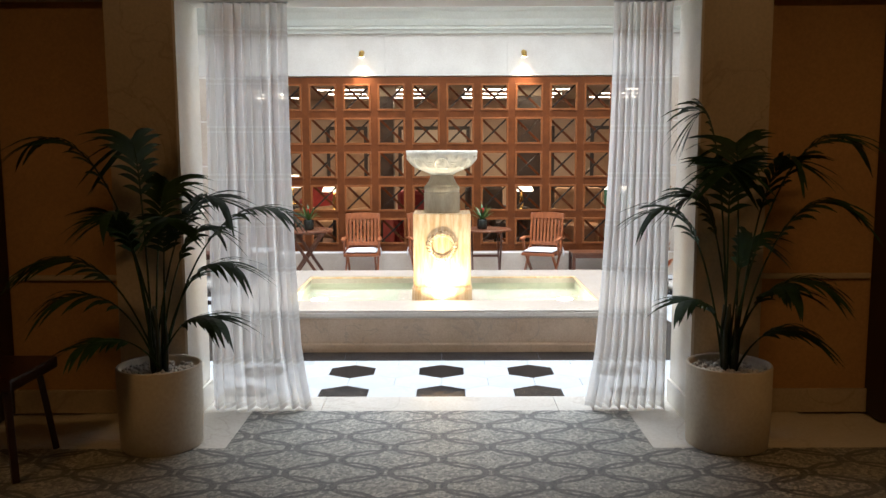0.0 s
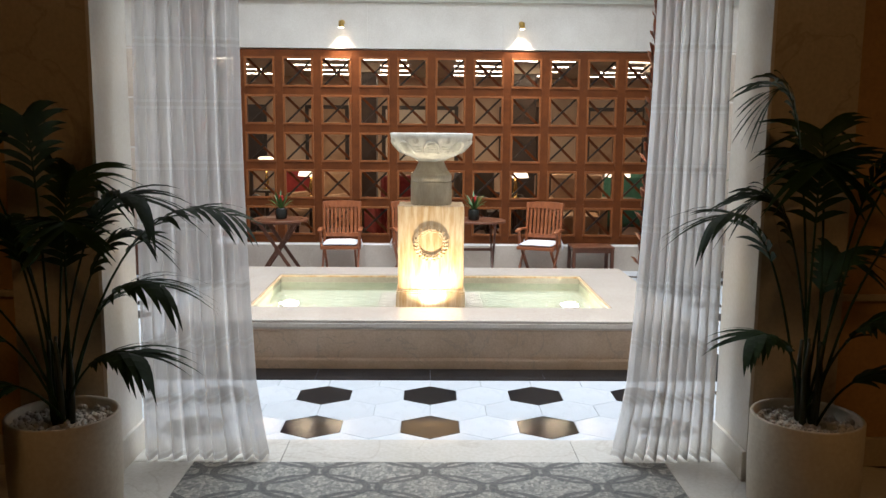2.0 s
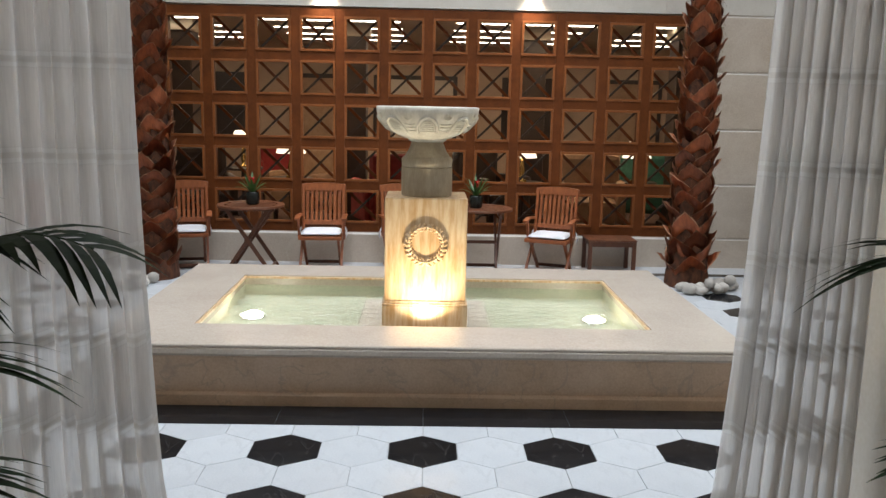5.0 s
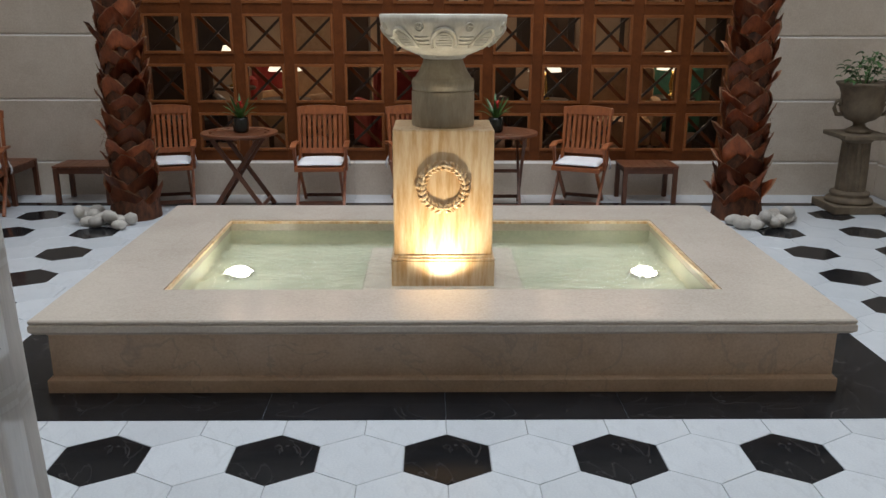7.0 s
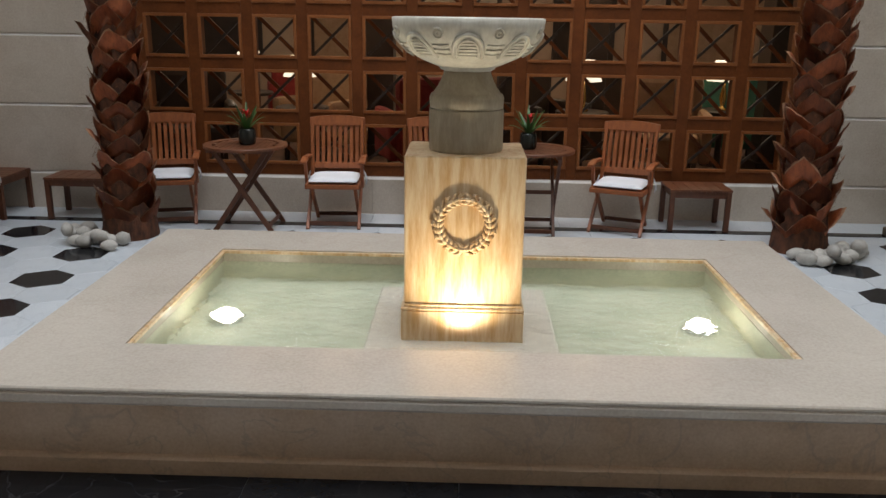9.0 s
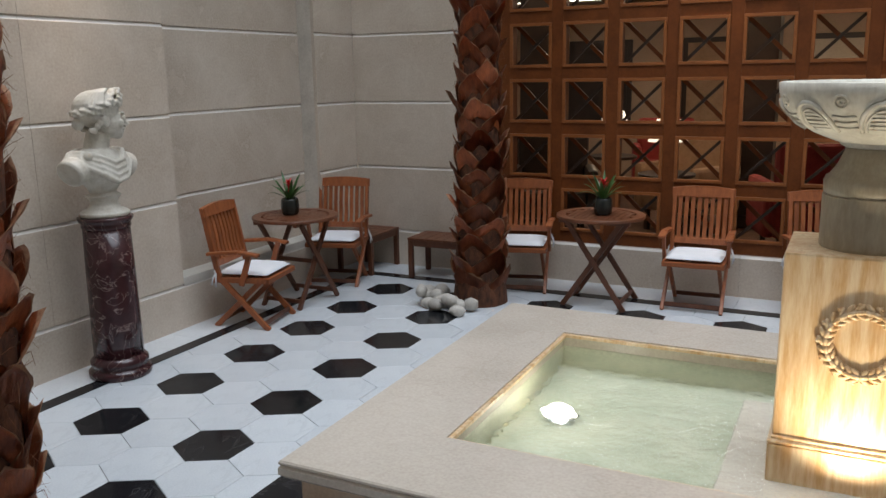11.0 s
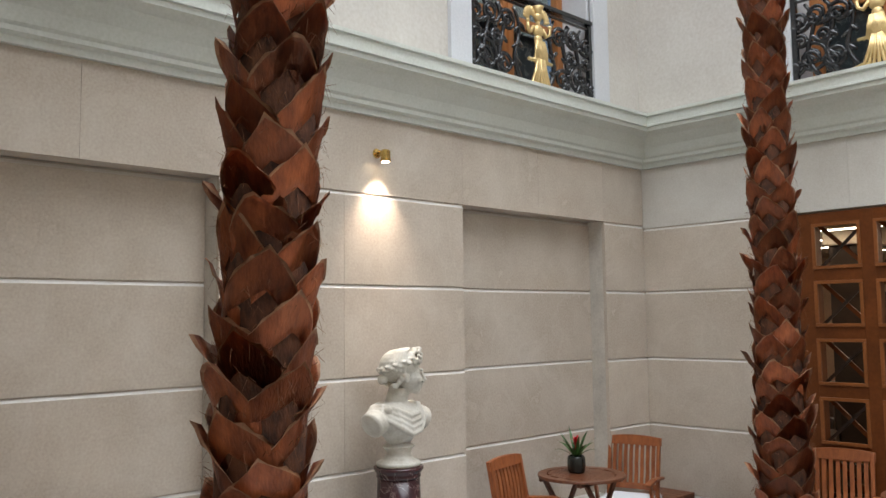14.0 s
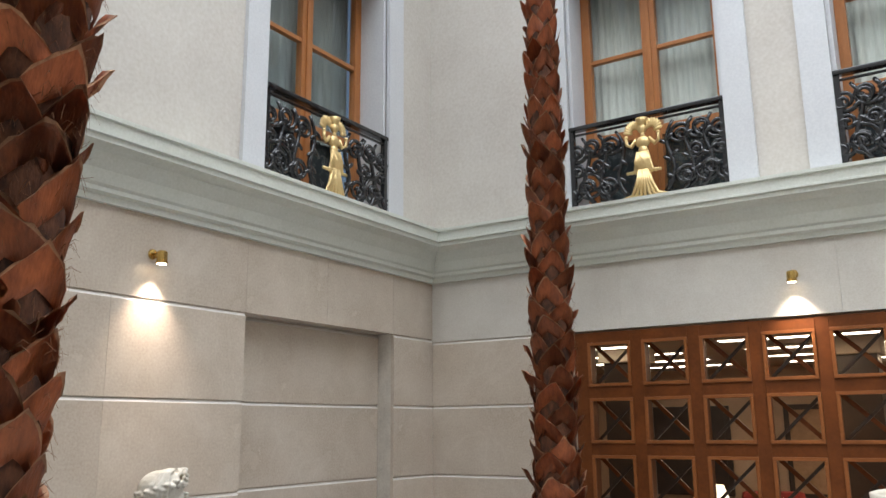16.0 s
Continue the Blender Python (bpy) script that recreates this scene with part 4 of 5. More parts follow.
def stones(cx, cy, a0, a1, n, seed):
    rnd = random.Random(seed)
    for i in range(n):
        bm = bmesh.new()
        bmesh.ops.create_icosphere(bm, subdivisions=2, radius=1)
        sx, sy, sz = rnd.uniform(0.05, 0.08), rnd.uniform(0.04, 0.06), rnd.uniform(0.035, 0.05)
        off = Vector((rnd.uniform(0, 50), 0, 0))
        for v in bm.verts:
            v.co *= 1 + 0.18 * noise.noise(v.co * 1.3 + off)
            v.co = Vector((v.co.x * sx, v.co.y * sy, v.co.z * sz))
        low = min(v.co.z for v in bm.verts)
        a = radians(a0 + (a1 - a0) * (i + rnd.uniform(-0.3, 0.3)) / n)
        rad = 0.29 + 0.12 * (i % 2) + rnd.uniform(-0.02, 0.03)
        ob = part("pebble", bm, PEBBLE, smooth=True)
        ob.matrix_world = pose(cx + rad * math.cos(a), cy + rad * math.sin(a), -low + (0.055 if i % 6 == 5 else 0), 0, 0, rnd.uniform(0, 360))
        tagged(ob, "smooth grey-white river pebble on the floor", "pebble", "pebbles round the palms")


stones(-2.44, 10.12, 178, 288, 15, 5)
stones(2.42, 10.12, 250, 352, 17, 6)

# ---- teak furniture ----
def chair():
    t = thing("folding_armchair", pose(0, 0, 0), "slatted teak folding armchair with a white seat cushion", "chair", "teak armchairs")
    W = 0.215
    seat_z = 0.345
    for s in (-1, 1):
        part("stile", beam((s * (W - 0.02), 0.225, 0.80), (s * (W - 0.02), 0.14, seat_z + 0.01), 0.026, 0.036), TEAK, t)
        part("leg", beam((s * (W - 0.02), 0.15, seat_z + 0.015), (s * (W - 0.02), -0.20, 0.0), 0.024, 0.036, up=(0, 1, 0)), TEAK, t)
        part("leg", beam((s * (W - 0.05), -0.17, seat_z), (s * (W - 0.05), 0.20, 0.0), 0.024, 0.036, up=(0, 1, 0)), TEAK, t)
        arm = bmesh.new()
        beam((s * W, 0.20, 0.505), (s * (W + 0.006), -0.03, 0.525), 0.046, 0.022, 0.006, arm)
        beam((s * (W + 0.006), -0.036, 0.5245), (s * (W + 0.004), -0.17, 0.505), 0.05, 0.022, 0.008, arm)
        part("armrest", arm, TEAK, t)
        part("arm_post", beam((s * W, -0.10, 0.508), (s * W, -0.03, 0.30), 0.022, 0.036, up=(0, 1, 0)), TEAK, t)
        part("seat_rail", beam((s * (W - 0.02), -0.20, seat_z - 0.012), (s * (W - 0.02), 0.18, seat_z - 0.018), 0.022, 0.036), TEAK, t)
    top = bmesh.new()
    n = 10
    prof = []
    for i in range(n + 1):
        u = i / n * 2 - 1
        prof.append((u * W, 0.82 - 0.018 * u * u))
    vs = []
    for y in (0.212, 0.238):
        vs.append([top.verts.new((x, y - 0.0, z)) for x, z in prof] + [top.verts.new((x, y - 0.011, 0.745)) for x, z in reversed(prof)])
    k = len(vs[0])
    top.faces.new(vs[0]); top.faces.new(vs[1][::-1])
    for i in range(k):
        top.faces.new((vs[0][i], vs[0][(i + 1) % k], vs[1][(i + 1) % k], vs[1][i]))
    part("crest_rail", top, TEAK, t)
    part("lower_rail", beam((-W + 0.03, 0.158, 0.435), (W - 0.03, 0.158, 0.435), 0.022, 0.045), TEAK, t)
    for i in range(8):
        x = -0.155 + i * 0.0443
        sl = bmesh.new()
        pts = [(0.152, 0.44), (0.178, 0.53), (0.188, 0.62), (0.205, 0.70), (0.222, 0.76)]
        for (y0, z0), (y1, z1) in zip(pts, pts[1:]):
            beam((x, y0, z0 - 0.002), (x, y1, z1 + 0.002), 0.027, 0.011, 0, sl, up=(0, 1, 0))
        part("back_slat", sl, TEAK, t)
    for i in range(7):
        y = -0.185 + i * 0.054
        part("seat_slat", box(-W + 0.032, y - 0.021, seat_z - 0.014, W - 0.032, y + 0.021, seat_z + 0.003, 0.003), TEAK, t)
    part("front_rail", box(-W + 0.01, -0.222, seat_z - 0.03, W - 0.01, -0.2, seat_z + 0.004, 0.006), TEAK, t)
    part("stretcher", beam((-W + 0.03, -0.165, 0.04), (W - 0.03, -0.165, 0.04), 0.018, 0.03), TEAK_LEG, t)
    part("stretcher", beam((-W + 0.06, 0.165, 0.04), (W - 0.06, 0.165, 0.04), 0.018, 0.03), TEAK_LEG, t)
    cu = bmesh.new()
    bmesh.ops.create_grid(cu, x_segments=12, y_segments=12, size=1)
    rows = {}
    for v in cu.verts:
        x, y = v.co.x, v.co.y
        e = max(abs(x), abs(y))
        q = (1 - abs(x) ** 6) * (1 - abs(y) ** 6)
        v.co = Vector((x * 0.19 * (1 - 0.05 * y * y), -0.02 + y * 0.185 * (1 - 0.04 * x * x), seat_z + 0.026 + 0.022 * q ** 0.5 + 0.003 * noise.noise(Vector((x * 3, y * 3, 0)))))
    ext = bmesh.ops.extrude_face_region(cu, geom=cu.faces[:])
    for v in [g for g in ext["geom"] if isinstance(g, bmesh.types.BMVert)]:
        v.co.z = seat_z + 0.005 + 0.021 * max(abs((v.co.x) / 0.19), abs((v.co.y + 0.02) / 0.185)) ** 6
    cushion = part("cushion", cu, CUSHION, t, "white cotton seat cushion tied at the corners", smooth=True)
    for s in (-1, 1):
        tie = bmesh.new()
        tube([(s * 0.18, 0.15, seat_z + 0.03), (s * 0.205, 0.165, seat_z + 0.05), (s * 0.222, 0.15, seat_z + 0.03)], 0.006, 5, tie)
        tube([(s * 0.215, 0.15, seat_z + 0.035), (s * 0.23, 0.145, seat_z - 0.01), (s * 0.225, 0.15, seat_z - 0.06)], 0.006, 5, tie, 0.8)
        tube([(s * 0.215, 0.15, seat_z + 0.035), (s * 0.228, 0.165, seat_z), (s * 0.232, 0.175, seat_z - 0.045)], 0.006, 5, tie, 0.8)
        part("tie", tie, CUSHION, cushion, smooth=True)
    return t


CHAIRS = [(-3.66, 9.07, 102), (-3.74, 10.24, 16), (-2.31, 10.62, 14), (-1.0, 10.60, 2), (-0.19, 10.66, 16), (1.22, 10.60, -22), (-3.56, 5.73, 152)]
c0 = chair()
for k, (x, y, a) in enumerate(CHAIRS):
    if k:
        copy_thing(c0, pose(x, y, 0, 0, 0, a))
    else:
        c0.matrix_world = pose(x, y, 0, 0, 0, a)


def table():
    t = thing("round_table", pose(0, 0, 0), "round slatted teak folding table with crossed legs", "table", "teak tables")
    R, Z = 0.31, 0.645
    rim = bmesh.new()
    seg = 48
    rings = []
    for r, z in ((R, Z - 0.02), (R, Z - 0.003), (R - 0.003, Z), (R - 0.062, Z), (R - 0.064, Z - 0.003), (R - 0.064, Z - 0.02)):
        rings.append([rim.verts.new((r * math.cos(2 * math.pi * i / seg), r * math.sin(2 * math.pi * i / seg), z)) for i in range(seg)])
    for a, b in zip(rings, rings[1:] + rings[:1]):
        for i in range(seg):
            rim.faces.new((a[i], a[(i + 1) % seg], b[(i + 1) % seg], b[i]))
    part("rim", rim, TEAK_DARK, t)
    for i in range(13):
        x = -0.228 + i * 0.038
        L = math.sqrt(max(0.0001, (R - 0.063) ** 2 - (abs(x) + 0.017) ** 2))
        part("top_slat", box(x - 0.0165, -L, Z - 0.018, x + 0.0165, L, Z - 0.002, 0.002), TEAK_DARK, t)
    for s in (-1, 1):
        part("batten", box(-0.25, s * 0.17 - 0.015, Z - 0.045, 0.25, s * 0.17 + 0.015, Z - 0.02, 0.003), TEAK_LEG, t)
        part("leg", beam((-0.19, s * 0.185, Z - 0.03), (0.225, s * 0.185, 0.0), 0.022, 0.036, up=(1, 0, 0)), TEAK_LEG, t)
        part("leg", beam((0.19, s * 0.158, Z - 0.03), (-0.225, s * 0.158, 0.0), 0.022, 0.036, up=(1, 0, 0)), TEAK_LEG, t)
    part("stretcher", beam((0.19, -0.175, 0.055), (0.19, 0.175, 0.055), 0.018, 0.03), TEAK_LEG, t)
    part("stretcher", beam((-0.19, -0.15, 0.055), (-0.19, 0.15, 0.055), 0.018, 0.03), TEAK_LEG, t)
    part("stretcher", beam((-0.03, -0.15, 0.32), (-0.03, 0.15, 0.32), 0.018, 0.03), TEAK_LEG, t)
    return t


TABLES = [(-3.68, 9.61, 90), (-1.64, 10.42, 0), (0.51, 10.45, 90), (-3.45, 6.31, 14)]
t0 = table()
for k, (x, y, a) in enumerate(TABLES):
    m = pose(x, y, 0, 0, 0, a)
    if k:
        copy_thing(t0, m)
    else:
        t0.matrix_world = m


def low_table():
    t = thing("side_table", pose(0, 0, 0), "low square teak side table", "table", "low teak side tables")
    for i in range(6):
        x = -0.20 + i * 0.08
        part("top_slat", box(x - 0.038, -0.17, 0.315, x + 0.038, 0.17, 0.333, 0.003), TEAK_DARK, t)
    for s in (-1, 1):
        part("apron", box(-0.215, s * 0.15 - 0.01, 0.265, 0.215, s * 0.15 + 0.01, 0.3145, 0.003), TEAK_LEG, t)
        part("apron", box(s * 0.205 - 0.01, -0.139, 0.265, s * 0.205 + 0.01, 0.139, 0.3145, 0.003), TEAK_LEG, t)
        for q in (-1, 1):
            part("leg", box(s * 0.215 - 0.019, q * 0.15 - 0.019, 0, s * 0.215 + 0.019, q * 0.15 + 0.019, 0.314, 0.004), TEAK_LEG, t)
    return t


l0 = low_table()
l0.matrix_world = pose(1.82, 10.72, 0)
copy_thing(l0, pose(-3.03, 10.70, 0))
copy_thing(l0, pose(-3.74, 10.70, 0, 0, 0, 90))


def strap_leaf(bm, base, azim, length, rise, droop, width, n=7):
    """A bent strap-like leaf, folded along its middle."""
    o = Vector((math.cos(azim), math.sin(azim), 0))
    s = Vector((-o.y, o.x, 0))
    prev = None
    for i in range(n + 1):
        f = i / n
        c = Vector(base) + o * length * f * (1 - 0.15 * f) + Vector((0, 0, rise * f - droop * f * f))
        w = width * math.sin(math.pi * min(0.25 + 0.75 * f, 1.0)) * 0.5 + 0.0004
        row = [bm.verts.new(c - s * w + Vector((0, 0, w * 0.35))), bm.verts.new(c), bm.verts.new(c + s * w + Vector((0, 0, w * 0.35)))]
        if prev:
            bm.faces.new((prev[0], prev[1], row[1], row[0]))
            bm.faces.new((prev[1], prev[2], row[2], row[1]))
        prev = row


def bromeliad(seed, label, orange=False):
    rnd = random.Random(seed)
    t = thing("potted_bromeliad", pose(0, 0, 0), label, "potted plant", "potted bromeliads")
    part("pot", lathe([(0.042, 0), (0.05, 0.01), (0.054, 0.05), (0.052, 0.085), (0.046, 0.098), (0.042, 0.098), (0.042, 0.085), (0.005, 0.082)], 24), POT, t, "ribbed black glazed pot", smooth=True)
    part("soil", lathe([(0.042, 0.083), (0.004, 0.09)], 16), SOIL, t)
    for i in range(17):
        bm = bmesh.new()
        a = i * 2.4 + rnd.uniform(-0.2, 0.2)
        inner = i / 17
        strap_leaf(bm, (0.008 * math.cos(a), 0.008 * math.sin(a), 0.085), a, 0.17 - 0.07 * inner + rnd.uniform(-0.02, 0.02), 0.13 + 0.10 * inner, 0.09 - 0.04 * inner, 0.02)
        part("leaf", bm, LEAF, t)
    fl = bmesh.new()
    for i in range(14):
        a = i * 2.4
        strap_leaf(fl, (0, 0, 0.15 + 0.003 * i), a, 0.045 - 0.0015 * i, 0.035, 0.01, 0.016, 4)
    tube([(0, 0, 0.085), (0, 0, 0.2)], 0.006, 6, fl)
    part("flower", fl, RED, t, "bright red bract head")
    return t


b0 = bromeliad(4, "red-flowered bromeliad in a black glazed pot on a table")
b0.matrix_world = pose(-3.42, 6.33, 0.645) @ Matrix.Scale(1.22, 4)
copy_thing(b0, pose(-3.73, 9.62, 0.645, 0, 0, 100))
copy_thing(b0, pose(-1.62, 10.40, 0.645, 0, 0, 200))
copy_thing(b0, pose(0.47, 10.43, 0.645, 0, 0, 40))

# ---- bust on its column ----
col = thing("column_pedestal", pose(-3.71, 7.945, 0), "dark purple veined porphyry column against the stone wall", "pedestal")
part("base", lathe([(0.165, 0.0), (0.17, 0.012), (0.17, 0.035), (0.16, 0.045), (0.15, 0.05), (0.148, 0.065), (0.156, 0.075), (0.156, 0.095), (0.145, 0.105), (0.135, 0.12)], 40), PORPHYRY, col, smooth=True)
part("shaft", lathe([(0.135, 0.12), (0.133, 0.3), (0.13, 0.6), (0.124, 0.84)], 40), PORPHYRY, col, smooth=True)
part("capital", lathe([(0.124, 0.84), (0.13, 0.85), (0.13, 0.862), (0.126, 0.866), (0.138, 0.88), (0.145, 0.892), (0.145, 0.905), (0.13, 0.908)], 40), PORPHYRY, col, smooth=True)

bm = bmesh.new()
lathe([(0.115, 0.0), (0.12, 0.008), (0.12, 0.022), (0.105, 0.032), (0.085, 0.04), (0.068, 0.06), (0.066, 0.085), (0.08, 0.102), (0.09, 0.112), (0.06, 0.13)], 28, bm)
ROTX = lambda d: Matrix.Rotation(radians(d), 4, "X")
ROTY = lambda d: Matrix.Rotation(radians(d), 4, "Y")
chest = []
for z, a, b, y in ((0.115, 0.06, 0.05, 0.0), (0.15, 0.085, 0.065, -0.005), (0.19, 0.125, 0.085, -0.012), (0.235, 0.158, 0.098, -0.014), (0.275, 0.175, 0.098, -0.006), (0.31, 0.17, 0.088, 0.006), (0.335, 0.135, 0.074, 0.014), (0.355, 0.085, 0.062, 0.016)):
    chest.append([bm.verts.new((a * math.cos(2 * math.pi * i / 28), y + b * math.sin(2 * math.pi * i / 28), z)) for i in range(28)])
for lo, hi in zip(chest, chest[1:]):
    for i in range(28):
        bm.faces.new((lo[i], lo[(i + 1) % 28], hi[(i + 1) % 28], hi[i]))
bm.faces.new(chest[0][::-1])
bm.faces.new(chest[-1])
for s in (-1, 1):
    lathe_end = bmesh.new()
    lathe([(0.05, -0.05), (0.072, 0.0), (0.074, 0.045), (0.066, 0.056), (0.05, 0.058)], 22, lathe_end)
    bmesh.ops.transform(lathe_end, matrix=Matrix.Translation((s * 0.155, 0.008, 0.262)) @ ROTY(s * 112), verts=lathe_end.verts)
    arm = bpy.data.meshes.new("tmp")
    lathe_end.to_mesh(arm)
    lathe_end.free()
    bm.from_mesh(arm)
tube([(0, 0.018, 0.31), (0.004, 0.014, 0.37), (0.016, 0.004, 0.44)], 0.064, 20, bm, 0.88)
# drapery: folds from one shoulder, sagging across the chest, to the other and round the back
for k in range(7):
    d = k * 0.0165
    tube([(-0.15 - d * 0.35, 0.055, 0.335 - d * 0.3), (-0.135 - d * 0.3, -0.01 - d * 0.2, 0.345 - d * 0.55), (-0.085, -0.065 - d * 0.32, 0.325 - d * 0.95), (-0.01, -0.095 - d * 0.14, 0.285 - d * 1.0),
          (0.07, -0.082 - d * 0.18, 0.295 - d * 0.95), (0.13 + d * 0.25, -0.03 - d * 0.25, 0.338 - d * 0.7), (0.145 + d * 0.3, 0.045, 0.34 - d * 0.4)], 0.0125 if k % 2 else 0.0165, 8, bm)
for k in range(3):
    tube([(-0.15, 0.05, 0.335 - 0.02 * k), (-0.06, 0.085, 0.345 - 0.03 * k), (0.06, 0.085, 0.345 - 0.03 * k), (0.15, 0.045, 0.335 - 0.02 * k)], 0.016, 8, bm)
blob((-0.125, -0.045, 0.325), (0.026, 0.018, 0.026), bm, 12)
HT = Matrix.Translation((0.022, -0.012, 0.518)) @ Matrix.Rotation(radians(60), 4, "Z") @ Matrix.Scale(1.13, 4)
hb = bmesh.new()
blob((0, 0.018, 0.038), (0.078, 0.098, 0.088), hb, 24)
blob((0, -0.030, -0.022), (0.060, 0.066, 0.080), hb, 20)
blob((0, -0.068, -0.082), (0.027, 0.026, 0.024), hb, 12)
blob((0, -0.045, -0.070), (0.045, 0.045, 0.028), hb, 14)
tube([(0, -0.090, 0.016), (0, -0.102, -0.012), (0, -0.116, -0.036), (0, -0.100, -0.044)], 0.0115, 8, hb, 1.1)
for s in (-1, 1):
    blob((s * 0.026, -0.086, 0.017), (0.024, 0.012, 0.008), hb, 10)
    blob((s * 0.034, -0.066, -0.028), (0.022, 0.024, 0.026), hb, 10)
    blob((s * 0.066, 0.0, -0.020), (0.010, 0.017, 0.026), hb, 10)
blob((0, -0.095, -0.058), (0.020, 0.010, 0.006), hb, 10)
blob((0, -0.092, -0.069), (0.017, 0.010, 0.006), hb, 10)
rnd = random.Random(8)
# combed locks over the skull, a knot at the nape, a leafy wreath and curls at the brow
for i in range(15):
    a = math.pi * i / 14
    tube([(0.02 * math.cos(a), -0.03, 0.126), (0.060 * math.cos(a), 0.0 + 0.045 * math.sin(a), 0.112), (0.081 * math.cos(a), 0.012 + 0.085 * math.sin(a), 0.062), (0.079 * math.cos(a), 0.018 + 0.092 * math.sin(a), 0.012)], 0.0085, 6, hb)
for i in range(30):
    a = 2 * math.pi * i / 30
    x, y = 0.084 * math.cos(a), 0.012 + 0.104 * math.sin(a)
    blob((x, y, 0.058 - 0.35 * y + (0.008 if i % 2 else -0.006)), (0.010, 0.018, 0.010), hb, 8, Matrix.Rotation(a + (0.5 if i % 2 else -0.4), 4, "Z"))
for i in range(16):
    a = -math.pi + math.pi * i / 15
    blob((0.074 * math.cos(a), -0.004 + 0.086 * math.sin(a), 0.062 + rnd.uniform(-0.008, 0.012)), (0.013, 0.012, 0.014), hb, 8)
for i in range(9):
    blob((rnd.uniform(-0.035, 0.035), -0.066 + rnd.uniform(-0.015, 0.015), 0.108 + rnd.uniform(-0.012, 0.016)), (0.013, 0.013, 0.013), hb, 8)
for s in (-1, 1):
    for i in range(5):
        blob((s * (0.068 - 0.004 * i), 0.012 + 0.012 * i, -0.004 - 0.018 * i + 0.02 * (i > 3)), (0.013, 0.014, 0.015), hb, 8)
blob((0, 0.098, -0.028), (0.034, 0.026, 0.028), hb, 12)
bmesh.ops.transform(hb, matrix=HT, verts=hb.verts)
tmp = bpy.data.meshes.new("tmp")
hb.to_mesh(tmp)
hb.free()
bm.from_mesh(tmp)
bust = part("marble_bust", bm, STATUE, smooth=True, at=pose(-3.71, 7.945, 0.908, 0, 0, 98) @ Matrix.Diagonal((1.08, 1.08, 1.02, 1)))
rm = bust.modifiers.new("fuse", "REMESH")
rm.mode, rm.voxel_size, rm.use_smooth_shade = "VOXEL", 0.0045, True
sm = bust.modifiers.new("soften", "SMOOTH")
sm.factor, sm.iterations = 0.5, 1
tagged(bust, "pale antique-style bust with curly hair and draped shoulders", "statue")

# ---- urn on a fluted column ----
URN = pose(3.47, 10.39, 0)
uc = thing("fluted_pedestal", URN, "weathered fluted stone pedestal in the corner", "pedestal")
part("plinth", box(-0.215, -0.215, 0, 0.215, 0.215, 0.065, 0.008), URNSTONE, uc)
part("base", lathe([(0.185, 0.065), (0.19, 0.085), (0.18, 0.105), (0.155, 0.115), (0.15, 0.13), (0.16, 0.14), (0.155, 0.155), (0.125, 0.17)], 36), URNSTONE, uc, smooth=True)
fl = bmesh.new()
seg = 96
rings = []
for z, r in ((0.17, 0.122), (0.4, 0.118), (0.575, 0.112)):
    rings.append([fl.verts.new(((r - 0.008 * abs(math.sin(10 * 2 * math.pi * i / seg))) * math.cos(2 * math.pi * i / seg), (r - 0.008 * abs(math.sin(10 * 2 * math.pi * i / seg))) * math.sin(2 * math.pi * i / seg), z)) for i in range(seg)])
for a, b in zip(rings, rings[1:]):
    for i in range(seg):
        fl.faces.new((a[i], a[(i + 1) % seg], b[(i + 1) % seg], b[i]))
part("shaft", fl, URNSTONE, uc)
part("capital", lathe([(0.112, 0.575), (0.125, 0.585), (0.13, 0.6), (0.15, 0.612)], 36), URNSTONE, uc, smooth=True)
part("abacus", box(-0.20, -0.20, 0.612, 0.20, 0.20, 0.65, 0.008), URNSTONE, uc)
urn = thing("urn_planter", URN @ pose(0, 0, 0.65), "weathered stone urn with scroll handles and a leafy plant", "planter")
part("bowl", lathe([(0.10, 0), (0.105, 0.02), (0.08, 0.035), (0.05, 0.055), (0.045, 0.075), (0.06, 0.09), (0.11, 0.11), (0.15, 0.145), (0.165, 0.19), (0.165, 0.26), (0.17, 0.32), (0.19, 0.37), (0.215, 0.395), (0.215, 0.41), (0.2, 0.412), (0.17, 0.38), (0.05, 0.36)], 40), URNSTONE, urn, smooth=True)
for s in (-1, 1):
    part("handle", tube([(s * 0.15, 0, 0.15), (s * 0.20, 0, 0.15), (s * 0.225, 0, 0.2), (s * 0.215, 0, 0.255), (s * 0.185, 0, 0.265), (s * 0.175, 0, 0.235), (s * 0.19, 0, 0.22)], 0.017, 8), URNSTONE, urn, smooth=True)
rnd = random.Random(21)
for i in range(70):
    a, el = rnd.uniform(0, 6.28), rnd.uniform(0.1, 1.4)
    rad = rnd.uniform(0.10, 0.21)
    c = (rad * math.cos(a) * math.cos(el), rad * math.sin(a) * math.cos(el), 0.39 + rad * 1.25 * math.sin(el))
    bm = bmesh.new()
    strap_leaf(bm, (0, 0, 0), a + rnd.uniform(-0.6, 0.6), 0.075, 0.03, 0.05, 0.045, 5)
    if i % 4 == 0:
        tube([(-c[0] * 0.9, -c[1] * 0.9, 0.37 - c[2]), (-c[0] * 0.3, -c[1] * 0.3, -0.02), (0, 0, 0)], 0.003, 4, bm)
    part("leaf", bm, LEAF, urn, at=Matrix.Translation(c))

